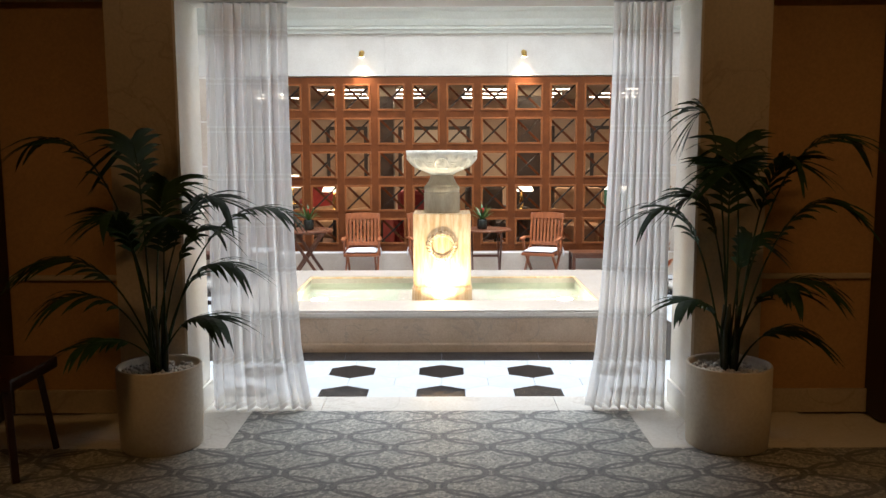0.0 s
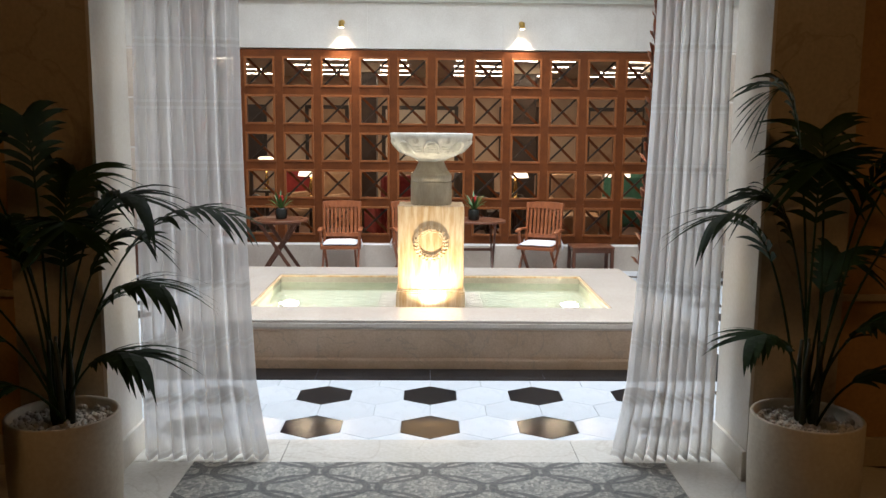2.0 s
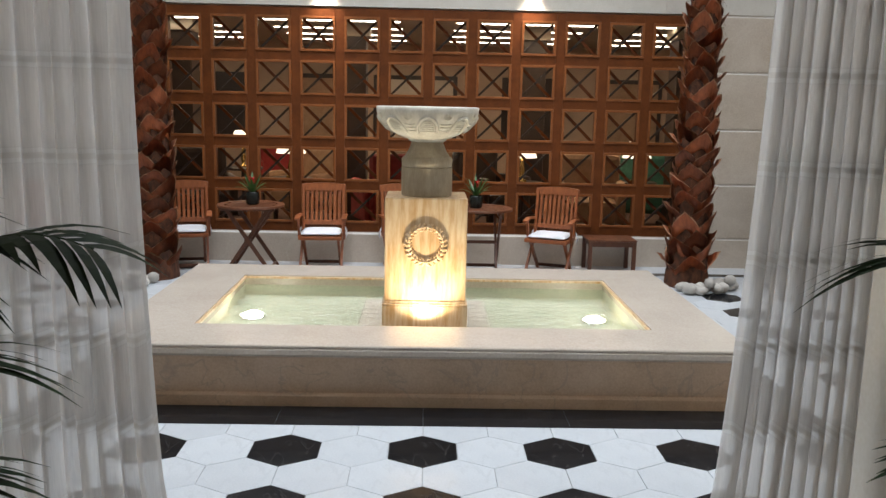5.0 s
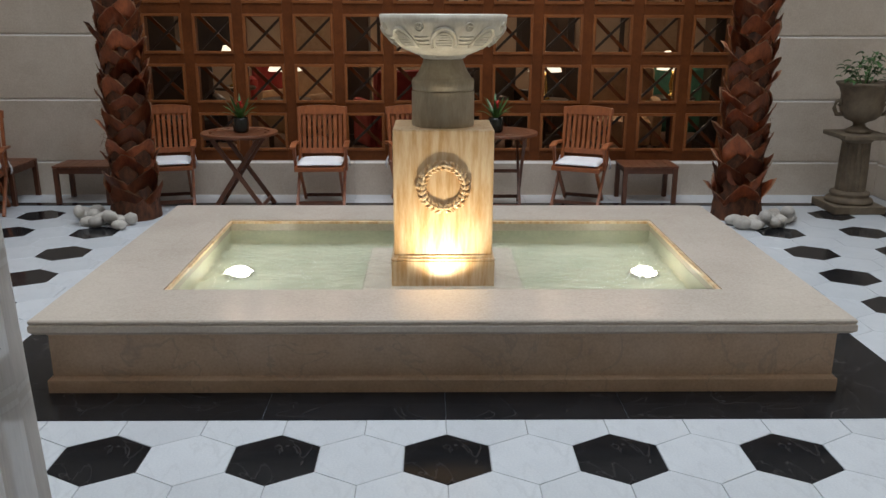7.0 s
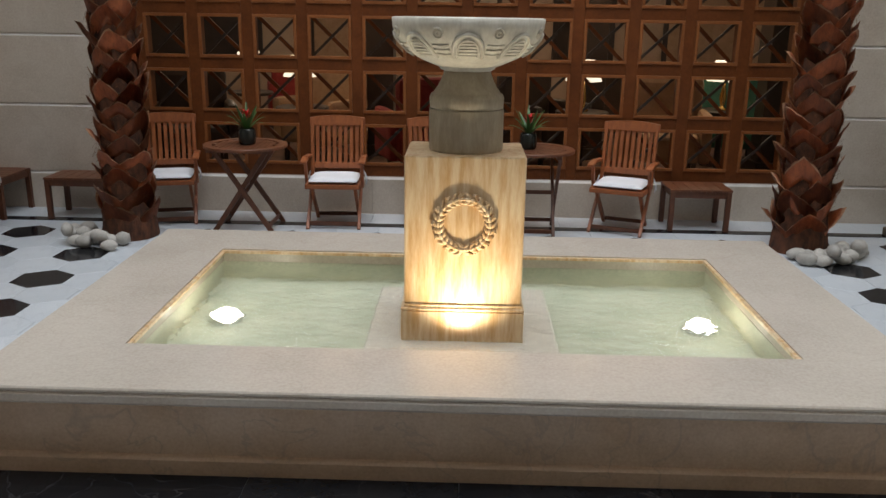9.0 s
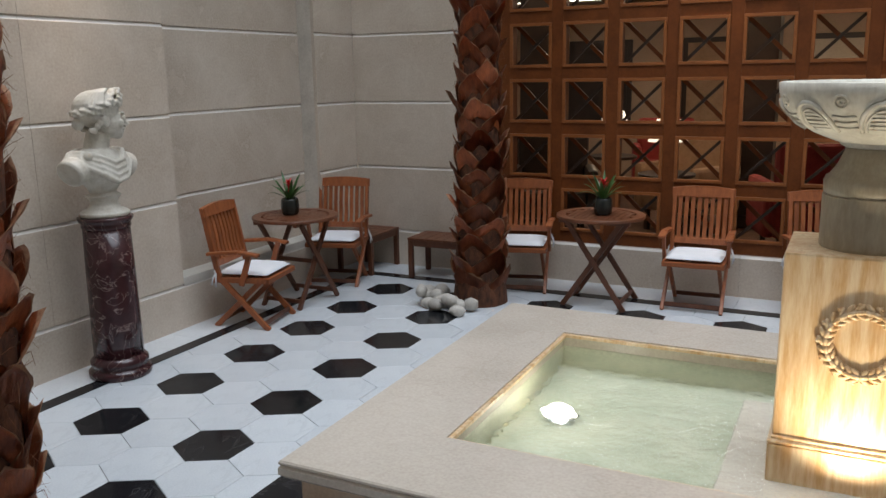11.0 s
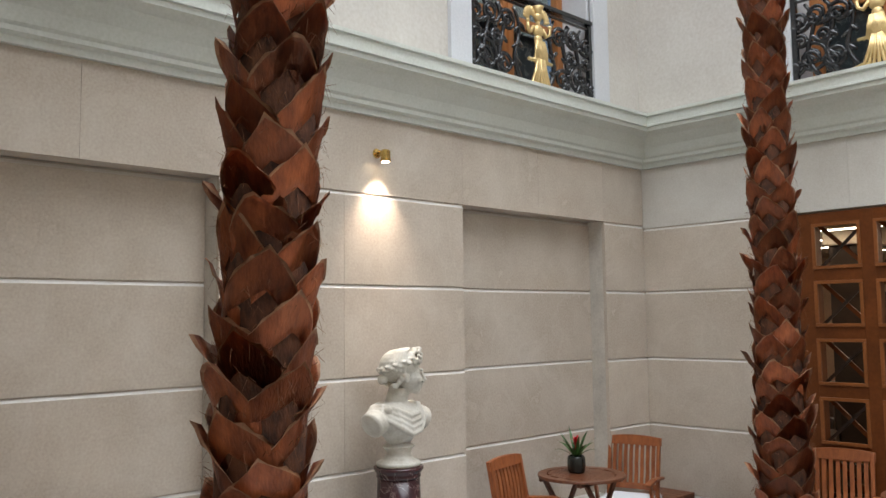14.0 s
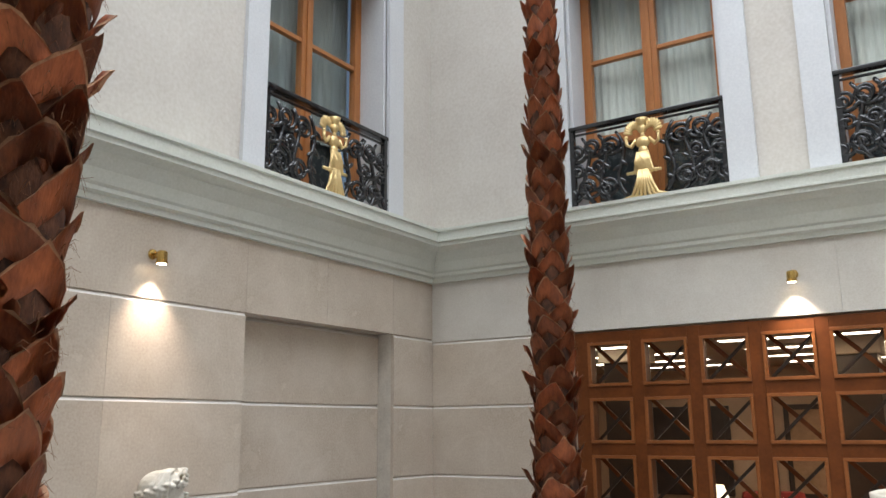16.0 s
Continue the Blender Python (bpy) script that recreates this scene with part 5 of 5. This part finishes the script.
# ---- lobby: planters with kentia palms ----
def frond(bm, base, tip, rnd, leaflets=20, wide=0.26):
    base, tip = Vector(base), Vector(tip)
    mid = Vector((base.x + (tip.x - base.x) * 0.35, base.y + (tip.y - base.y) * 0.35, tip.z + 0.18 * (tip - base).length))
    if mid.z < base.z + 0.12:
        mid.z = base.z + 0.12
    q = lambda f: base * (1 - f) ** 2 + mid * 2 * f * (1 - f) + tip * f * f
    tube([q(i / 14) for i in range(15)], 0.006, 5, bm, 0.3)
    for i in range(leaflets):
        f = 0.44 + 0.56 * (i + 0.5) / leaflets
        p = q(f)
        d = (q(min(f + 0.02, 1)) - q(f - 0.02)).normalized()
        s = d.cross(Vector((0, 0, 1)))
        s = s.normalized() if s.length > 0.05 else Vector((1, 0, 0))
        L = wide * (0.55 + 0.75 * math.sin(math.pi * min(1, (f - 0.42) * 1.45))) * rnd.uniform(0.85, 1.1)
        for k in (-1, 1):
            out = (s * k * 0.8 + d * 0.75 + Vector((0, 0, rnd.uniform(-0.05, 0.2)))).normalized()
            prev = None
            n = 5
            wv = d.cross(out).cross(out).normalized()
            for j in range(n + 1):
                g = j / n
                c = p + out * L * g - Vector((0, 0, 0.42 * L * g * g))
                w = 0.0135 * math.sin(math.pi * min(0.16 + 0.84 * g, 1)) + 0.0004
                row = (bm.verts.new(c - wv * w), bm.verts.new(c + wv * w))
                if prev:
                    bm.faces.new((prev[0], prev[1], row[1], row[0]))
                prev = row


def kentia(x, y, tips, seed, label):
    rnd = random.Random(seed)
    pot = thing("planter", pose(x, y, LOB), "tall round cream planter filled with white gravel", "planter", "lobby planters")
    part("pot", lathe([(0.185, 0.0), (0.192, 0.006), (0.2, 0.2), (0.2, 0.395), (0.197, 0.4), (0.188, 0.4), (0.185, 0.39), (0.184, 0.35), (0.01, 0.35)], 48), CREAMPOT, pot, smooth=True)
    gr = bmesh.new()
    for i in range(230):
        a, r = rnd.uniform(0, 6.28), 0.178 * math.sqrt(rnd.random())
        s = rnd.uniform(0.009, 0.016)
        n0 = set(gr.verts)
        bmesh.ops.create_icosphere(gr, subdivisions=1, radius=s)
        bmesh.ops.translate(gr, vec=(r * math.cos(a), r * math.sin(a), 0.355 + rnd.uniform(0, 0.014)), verts=[v for v in gr.verts if v not in n0])
    tagged(part("gravel", gr, GRAVEL, pot, "white pebble mulch"), kind="stuff")
    pl = thing("kentia_palm", pose(x, y, LOB + 0.36), label, "potted palm", "lobby palms")
    for i, (tx, ty, tz) in enumerate(tips):
        bm = bmesh.new()
        b = (rnd.uniform(-0.035, 0.035), rnd.uniform(-0.035, 0.035), 0.0)
        frond(bm, b, (tx - x, ty - y, tz - LOB - 0.36), rnd, 13 + 3 * (i % 2), 0.22 if abs(tx - x) > 0.3 or tz > 1.3 else 0.17)
        part("frond", bm, LEAFDARK, pl)
    for i in range(5):
        a = i * 1.26
        part("stem", tube([(0.03 * math.cos(a), 0.03 * math.sin(a), 0), (0.04 * math.cos(a), 0.04 * math.sin(a), 0.18), (0.03 * math.cos(a), 0.05 * math.sin(a), 0.32)], 0.013, 7, None, 0.5), STEM, pl, smooth=True)


kentia(-1.355, 4.40, [(-1.88, 4.3, 1.62), (-1.47, 4.45, 1.62), (-0.70, 4.40, 1.30), (-1.86, 4.25, 1.08), (-1.74, 4.2, 0.92), (-0.98, 4.3, 1.36), (-0.95, 4.36, 1.05), (-1.03, 4.34, 0.80),
                      (-1.62, 4.12, 0.72), (-1.2, 4.15, 1.28), (-1.5, 4.15, 1.3), (-1.32, 4.6, 1.42), (-1.1, 4.58, 1.2), (-1.65, 4.55, 1.25)], 31, "dark green kentia palm with arching fronds in a planter")
kentia(1.405, 4.40, [(1.92, 4.3, 1.62), (1.22, 4.45, 1.74), (1.0, 4.38, 1.30), (1.86, 4.25, 1.33), (1.13, 4.32, 0.88), (1.3, 4.2, 1.5), (1.62, 4.2, 1.52), (1.75, 4.2, 0.98),
                     (1.72, 4.3, 0.74), (1.62, 4.15, 0.95), (1.45, 4.58, 1.6), (1.2, 4.5, 1.35), (1.55, 4.5, 1.15)], 32, "tall dark green kentia palm with arching fronds in a planter")

# ---- sheer curtains in the doorway ----
def curtain(name, xo0, xo1, xi0, xi1, seed):
    """Outer and inner edges at the hem (0) and at the head (1)."""
    rnd = random.Random(seed)
    t = thing(name, pose(0, 4.93, 0.196), "floor-length white sheer curtain with woven bands", "curtain", "sheer doorway curtains")
    bm = bmesh.new()
    nu, nv = 150, 26
    ph = [rnd.uniform(0, 6.28) for _ in range(4)]
    z0, z1 = LOB + 0.012, HEAD - 0.004
    grid = []
    for j in range(nv + 1):
        g = j / nv
        h = z0 + (z1 - z0) * g
        flare = 0.03 * max(0, 0.15 - g) / 0.15
        xo = xo0 + (xo1 - xo0) * g
        xi = xi0 + (xi1 - xi0) * g ** 0.8 - (0.02 if xi0 < 0 else -0.02) * math.sin(g * 3.0) + flare * (1 if xi0 < 0 else -1)
        row = []
        for i in range(nu + 1):
            u = i / nu
            y = 0.034 * math.sin(u * 58 + ph[0] + 0.5 * math.sin(g * 2)) + 0.014 * math.sin(u * 101 + ph[1] + g) + 0.008 * math.sin(u * 23 + ph[2] + 3 * g)
            y *= 0.75 + 0.35 * (1 - g)
            row.append(bm.verts.new((xo + (xi - xo) * u + 0.004 * math.sin(u * 58 + 1.57 + ph[0]), y, h - 0.196)))
        grid.append(row)
    for j in range(nv):
        for i in range(nu):
            bm.faces.new((grid[j][i], grid[j][i + 1], grid[j + 1][i + 1], grid[j + 1][i]))
    part("cloth", bm, SHEER, t, smooth=True)
    part("track", box(min(xo1, xi1), -0.012, z1 - 0.196, max(xo1, xi1), 0.012, HEAD - 0.196 - 0.0005, 0.001), PLASTER, t)
    return t


curtain("curtain", -1.26, -1.225, -0.735, -0.785, 3)
curtain("curtain", 1.25, 1.235, 0.835, 0.92, 4)

# ---- lobby: dark cabinets beside the walls, a chair ----
for s in (-1, 1):
    cab = thing("display_cabinet", pose(s * 2.62, 4.80, LOB), "dark mahogany display cabinet with glass shelves", "cabinet")
    part("stile", box(-0.3 if s > 0 else 0.2, -0.1, 0, -0.2 if s > 0 else 0.3, 0.13, 2.5, 0.006), MAHOGANY, cab)
    part("stile", box(0.5 if s > 0 else -0.6, -0.1, 0, 0.6 if s > 0 else -0.5, 0.13, 2.5, 0.006), MAHOGANY, cab)
    a, b = (-0.2, 0.5) if s > 0 else (-0.5, 0.2)
    part("back", box(a, 0.1, 0, b, 0.13, 2.5), MAHOGANY, cab)
    for z in (0.1, 0.42, 0.78, 1.1, 1.45, 1.9):
        part("shelf", box(a, -0.09, z, b, 0.1, z + 0.02, 0.002), MAHOGANY, cab)
    for z in (0.42, 0.78, 1.1):
        for k in range(4):
            v = tagged(part("bowl", lathe([(0.03, 0), (0.045, 0.03), (0.06, 0.08), (0.055, 0.08), (0.01, 0.02)], 16), CUSHION, smooth=True), "white china bowl on a cabinet shelf", "bowl", "china bowls")
            v.matrix_world = pose(s * 2.62 + a + 0.1 + 0.16 * k, 4.79, LOB + z + 0.02)
lc = thing("lobby_chair", pose(-2.02, 4.13, LOB), "dark wooden lobby chair at the edge of the mosaic", "chair")
for x, y, dx, dy in ((-0.2, -0.18, -0.03, -0.03), (0.16, -0.18, 0.03, -0.03), (-0.2, 0.18, -0.03, 0.05), (0.12, 0.18, 0.05, 0.03)):
    part("leg", beam((x, y, 0.4), (x + dx, y + dy, 0.0), 0.03, 0.03), MAHOGANY, lc)
part("seat", box(-0.24, -0.22, 0.4, 0.2, 0.22, 0.46, 0.015), MAHOGANY, lc)
part("backrest", box(-0.24, -0.2, 0.46, -0.2, 0.2, 0.85, 0.012), MAHOGANY, lc)

# ---- lounge furniture behind the screen ----
def lounge_chair(m, material):
    t = thing("lounge_armchair", m, "upholstered lounge armchair behind the screen", "armchair", "lounge armchairs")
    part("seat", box(-0.3, -0.3, 0.2, 0.3, 0.3, 0.45, 0.05), material, t)
    part("backrest", box(-0.34, 0.22, 0.2, 0.34, 0.38, 0.95, 0.06), material, t)
    for s in (-1, 1):
        part("armrest", box(s * 0.3, -0.3, 0.2, s * 0.4, 0.3, 0.65, 0.04), material, t)
        for q in (-1, 1):
            part("leg", box(s * 0.26 - 0.02, q * 0.24 - 0.02, 0, s * 0.26 + 0.02, q * 0.24 + 0.02, 0.2), INNER_DARK, t)


REDCLOTH = mat("red_upholstery", (0.32, 0.035, 0.025), (0.22, 0.02, 0.016), 0.8, scale=10)
TANCLOTH = mat("tan_upholstery", (0.42, 0.26, 0.15), (0.34, 0.2, 0.11), 0.8, scale=10)
GREENCLOTH = mat("green_upholstery", (0.05, 0.16, 0.11), (0.03, 0.1, 0.07), 0.8, scale=10)
for k, (x, y, a) in enumerate(((-2.6, 12.2, 20), (-1.5, 12.9, -30), (-0.4, 12.1, 200), (0.8, 12.8, 40), (1.9, 12.2, -10), (2.8, 13.2, 170), (-3.4, 13.6, 60), (0.2, 14.4, 180), (-2.1, 14.9, 15), (2.2, 14.9, 120))):
    lounge_chair(pose(x, y, 0.1, 0, 0, a), (INNER_DARK, TANCLOTH, REDCLOTH, INNER_DARK, TANCLOTH, GREENCLOTH)[k % 6])
for x, y in ((-3.0, 13.0), (-0.95, 13.4), (1.3, 13.4), (3.1, 12.7)):
    p = thing("lounge_column", pose(x, y, 0.1), "square dark-wood clad column in the lounge", "column", "lounge columns")
    part("shaft", box(-0.18, -0.18, 0.12, 0.18, 0.18, 2.3, 0.01), INNER_DARK, p)
    part("base", box(-0.21, -0.21, 0, 0.21, 0.21, 0.119, 0.01), INNER_DARK, p)
    part("capital", box(-0.22, -0.22, 2.301, 0.22, 0.22, 2.459, 0.015), INNER_CEIL, p)
SHADE = glow("lit_lamp_shade", (1.0, 0.86, 0.66), 2.5)
for x, y in ((-1.55, 12.2), (-0.1, 13.2), (1.1, 12.2), (2.5, 12.5), (-2.4, 13.6)):
    s = thing("lamp_table", pose(x, y, 0.1), "round dark table in the lounge", "table", "lounge lamp tables")
    part("tabletop", lathe([(0.24, 0.6), (0.25, 0.61), (0.25, 0.63), (0.24, 0.635)], 24), INNER_DARK, s)
    part("stem", lathe([(0.16, 0), (0.16, 0.02), (0.03, 0.04), (0.03, 0.6)], 16), INNER_DARK, s)
    lp = thing("table_lamp", pose(x, y, 0.735), "table lamp with a lit white shade", "lamp", "lounge table lamps")
    part("base", lathe([(0.06, 0), (0.06, 0.015), (0.02, 0.03), (0.035, 0.12), (0.015, 0.24), (0.012, 0.3)], 16), BRASS, lp, smooth=True)
    part("shade", lathe([(0.17, 0.28), (0.1, 0.47)], 24, None, (0, 0), False), SHADE, lp)
for x, w, mtl in ((-3.6, 1.2, INNER_DARK), (-1.9, 0.8, TANCLOTH), (-0.2, 1.4, INNER_CEIL), (1.7, 0.9, INNER_DARK), (3.4, 1.1, TANCLOTH)):
    f = thing("wall_panel", pose(x, 16.79, 1.45), "framed fabric panel on the lounge wall", "panel", "lounge wall panels")
    part("frame", box(-w / 2, -0.04, -0.6, w / 2, -0.001, 0.6, 0.01), INNER_DARK, f)
    part("fabric", box(-w / 2 + 0.07, -0.046, -0.53, w / 2 - 0.07, -0.0405, 0.53), mtl, f)
for x, y in ((-1.8, 12.6), (1.8, 12.6), (0, 14.6)):
    area("lounge_light", pose(x, y, 2.5), 1.6, 0.12, 25, (1.0, 0.74, 0.46))

# ---- mosaic floor of the lobby ----
def mosaic():
    m = mat("pebble_mosaic", (0.40, 0.39, 0.35), (0.28, 0.28, 0.26), 0.42, scale=3, fine=80, bump=0.1)
    n, l = m.node_tree.nodes, m.node_tree.links
    b = n["Principled BSDF"]
    tc = n.new("ShaderNodeTexCoord")
    vor = n.new("ShaderNodeTexVoronoi")
    vor.inputs["Scale"].default_value = 62
    l.new(tc.outputs["Object"], vor.inputs["Vector"])
    dist = n.new("ShaderNodeTexVoronoi")
    dist.feature = "DISTANCE_TO_EDGE"
    dist.inputs["Scale"].default_value = 62
    l.new(tc.outputs["Object"], dist.inputs["Vector"])
    sep = n.new("ShaderNodeSeparateXYZ")
    l.new(tc.outputs["Object"], sep.inputs[0])

    def op(kind, a, b2=None, c=None):
        q = n.new("ShaderNodeMath")
        q.operation = kind
        for i, v in enumerate((a, b2, c)):
            if v is None:
                continue
            if isinstance(v, (int, float)):
                q.inputs[i].default_value = v
            else:
                l.new(v, q.inputs[i])
        return q.outputs[0]

    def ellipse(ox, oy):
        u = op("SUBTRACT", op("FRACT", op("ADD", op("DIVIDE", sep.outputs[0], 0.47), ox)), 0.5)
        v = op("SUBTRACT", op("FRACT", op("ADD", op("DIVIDE", sep.outputs[1], 0.31), oy)), 0.5)
        d = op("SQRT", op("ADD", op("POWER", op("MULTIPLY", u, 0.47 / 0.228), 2), op("POWER", op("MULTIPLY", v, 0.31 / 0.128), 2)))
        return op("LESS_THAN", op("ABSOLUTE", op("SUBTRACT", d, 0.93)), 0.075)
    line = op("MAXIMUM", ellipse(0.0, 0.0), ellipse(0.5, 0.5))
    ramp = n.new("ShaderNodeValToRGB")
    e = ramp.color_ramp.elements
    e[0].position, e[0].color = 0.1, (0.16, 0.17, 0.16, 1)
    e[1].position, e[1].color = 0.9, (0.52, 0.5, 0.44, 1)
    l.new(vor.outputs["Color"], ramp.inputs[0])
    mix = n.new("ShaderNodeMix")
    mix.data_type = "RGBA"
    mix.inputs["B"].default_value = (0.055, 0.062, 0.065, 1)
    l.new(op("MULTIPLY", line, 0.8), mix.inputs["Factor"])
    l.new(ramp.outputs[0], mix.inputs["A"])
    gap = n.new("ShaderNodeMix")
    gap.data_type = "RGBA"
    gap.inputs["A"].default_value = (0.16, 0.15, 0.13, 1)
    edge = n.new("ShaderNodeMapRange")
    edge.inputs[2].default_value = 0.09
    l.new(dist.outputs[0], edge.inputs[0])
    l.new(edge.outputs[0], gap.inputs["Factor"])
    l.new(mix.outputs["Result"], gap.inputs["B"])
    l.new(gap.outputs["Result"], b.inputs["Base Color"])
    bp = n.new("ShaderNodeBump")
    bp.inputs["Strength"].default_value, bp.inputs["Distance"].default_value = 0.5, 0.003
    l.new(edge.outputs[0], bp.inputs["Height"])
    l.new(bp.outputs[0], b.inputs["Normal"])
    return m


MOSAIC = mosaic()
bm = box(-6, -2.6, LOB - 0.012, 6, 4.33, LOB)
box(-1.03, 4.33, LOB - 0.012, 1.03, 4.905, LOB, 0, bm)
structure("mosaic_floor", bm, MOSAIC, "grey pebble mosaic floor with interlaced dark ovals", "floor")
th = structure("threshold", box(-0.655, 4.907, LOB - 0.012, 0.655, YF + 0.08, LOB, 0.002), THRESH, "pale marble threshold slabs at the doorway", "threshold")
for s in (-1, 1):
    part("slab", box(s * 0.657, 4.907, LOB - 0.012, s * 1.32, YF + 0.08, LOB, 0.002), THRESH, th)
    part("slab", box(s * 1.032, 4.332, LOB - 0.012, s * 1.95, 4.905, LOB, 0.002), THRESH, th)
structure("step_riser", box(-1.32, YF + 0.081, 0, 1.32, YF + 0.085, LOB - 0.014), BLACK_MARBLE, "dark riser of the single step", "step")

# ---- courtyard floor: hexagons, black band, border ----
floor = structure("floor", box(-XW - 0.3, 4.9, -0.08, XW + 0.3, YB + 0.3, -0.006), GROUT, "polished white hexagonal marble floor with black hexagons", "floor")


def prism(points, z0, z1, name, material):
    me = bpy.data.meshes.new(name)
    k = len(points)
    c = 0.0015
    cx, cy = sum(p[0] for p in points) / k, sum(p[1] for p in points) / k
    v = [(x, y, z0) for x, y in points] + [(x, y, z1 - c) for x, y in points]
    v += [(cx + (x - cx) * 0.99, cy + (y - cy) * 0.99, z1) for x, y in points]
    f = [[i, (i + 1) % k, k + (i + 1) % k, k + i] for i in range(k)]
    f += [[k + i, k + (i + 1) % k, 2 * k + (i + 1) % k, 2 * k + i] for i in range(k)]
    f.append(list(range(2 * k, 3 * k)))
    me.from_pydata(v, [], f)
    me.materials.append(material)
    return me


HR = 0.32 / math.sqrt(3) - 0.0016
TX, TY = 0.3228, 0.2724
HEXP = [(HR * math.cos(radians(30 + 60 * i)) * TX / 0.32, HR * math.sin(radians(30 + 60 * i)) * TY / 0.27713) for i in range(6)]
WHITES = prism(HEXP, -0.006, 0.0, "white_hexagon", WHITE_MARBLE)
BLACKS = prism(HEXP, -0.006, 0.0, "black_hexagon", BLACK_MARBLE)
rest = {0: [], 1: []}
for j in range(-5, 17):
    y = 6.347 + TY * j
    for i in range(-12, 13):
        x = TX * (i + (0.5 if j % 2 else 0))
        if abs(x) > XW - 0.2 or y < YF - 0.05 or y > YB - 0.2:
            continue
        if abs(x) < 1.95 and 6.8 < y < 9.05:
            continue
        black = j % 2 == 0 and i % 2 == 0
        if y < 10.2 and (x < 2.6 or black):
            ob = new("black_hexagon" if black else "white_hexagon", BLACKS if black else WHITES)
            ob.location = (x, y, random.uniform(-0.0004, 0.0004))
            ob.parent = floor
        else:
            rest[int(black)].append((x, y))
for black, pts in rest.items():
    v, f = [], []
    for x, y in pts:
        k = len(v)
        v += [(x + p[0], y + p[1], -0.006) for p in HEXP] + [(x + p[0], y + p[1], 0) for p in HEXP]
        f += [[k + i, k + (i + 1) % 6, k + 6 + (i + 1) % 6, k + 6 + i] for i in range(6)] + [list(range(k + 6, k + 12))]
    me = bpy.data.meshes.new("far_hexagons")
    me.from_pydata(v, [], f)
    me.materials.append(BLACK_MARBLE if black else WHITE_MARBLE)
    tagged(new("far_hexagons", me), kind="stuff").parent = floor
band = structure("black_band", box(-2.11, 6.646, 0.0008, -1.5, 6.93, 0.004), BLACK_MARBLE, "polished black marble band round the fountain", "floor band")
for x0, x1 in ((-1.498, -0.751), (-0.749, -0.001), (0.001, 0.749), (0.751, 1.498), (1.5, 2.11)):
    part("band_slab", box(x0, 6.646, 0.0008, x1, 6.93, 0.004), BLACK_MARBLE, band)
for s in (-1, 1):
    for y0, y1 in ((6.932, 7.75), (7.752, 8.56), (8.562, 9.22)):
        part("band_slab", box(s * 1.68, y0, 0.0008, s * 2.11, y1, 0.004), BLACK_MARBLE, band)
part("band_slab", box(-1.678, 8.93, 0.0008, 1.678, 9.22, 0.004), BLACK_MARBLE, band)
border = structure("border_strip", box(-XW + 0.24, YF, 0.0008, -XW + 0.33, YB - 0.43, 0.004), BLACK_MARBLE, "thin black border line near the walls", "floor band")
part("strip", box(XW - 0.33, YF, 0.0008, XW - 0.24, YB - 0.43, 0.004), BLACK_MARBLE, border)
part("strip", box(-XW + 0.24, YB - 0.428, 0.0008, XW - 0.24, YB - 0.33, 0.004), BLACK_MARBLE, border)
edge = structure("border_slabs", box(-XW, YF, 0.0006, -XW + 0.238, YF + 0.7, 0.0035), WHITE_MARBLE, "white marble border slabs along the walls", "floor")
for k in range(7):
    for s in (-1, 1):
        part("border_slab", box(s * XW, YF + 0.702 + k * 0.7, 0.0006, s * (XW - 0.238), min(YF + 1.4 + k * 0.7, YB), 0.0035), WHITE_MARBLE, edge)
for k in range(10):
    x = -XW + 0.24 + k * 0.749
    part("border_slab", box(x, YB - 0.328, 0.0006, x + 0.747, YB, 0.0035), WHITE_MARBLE, edge)
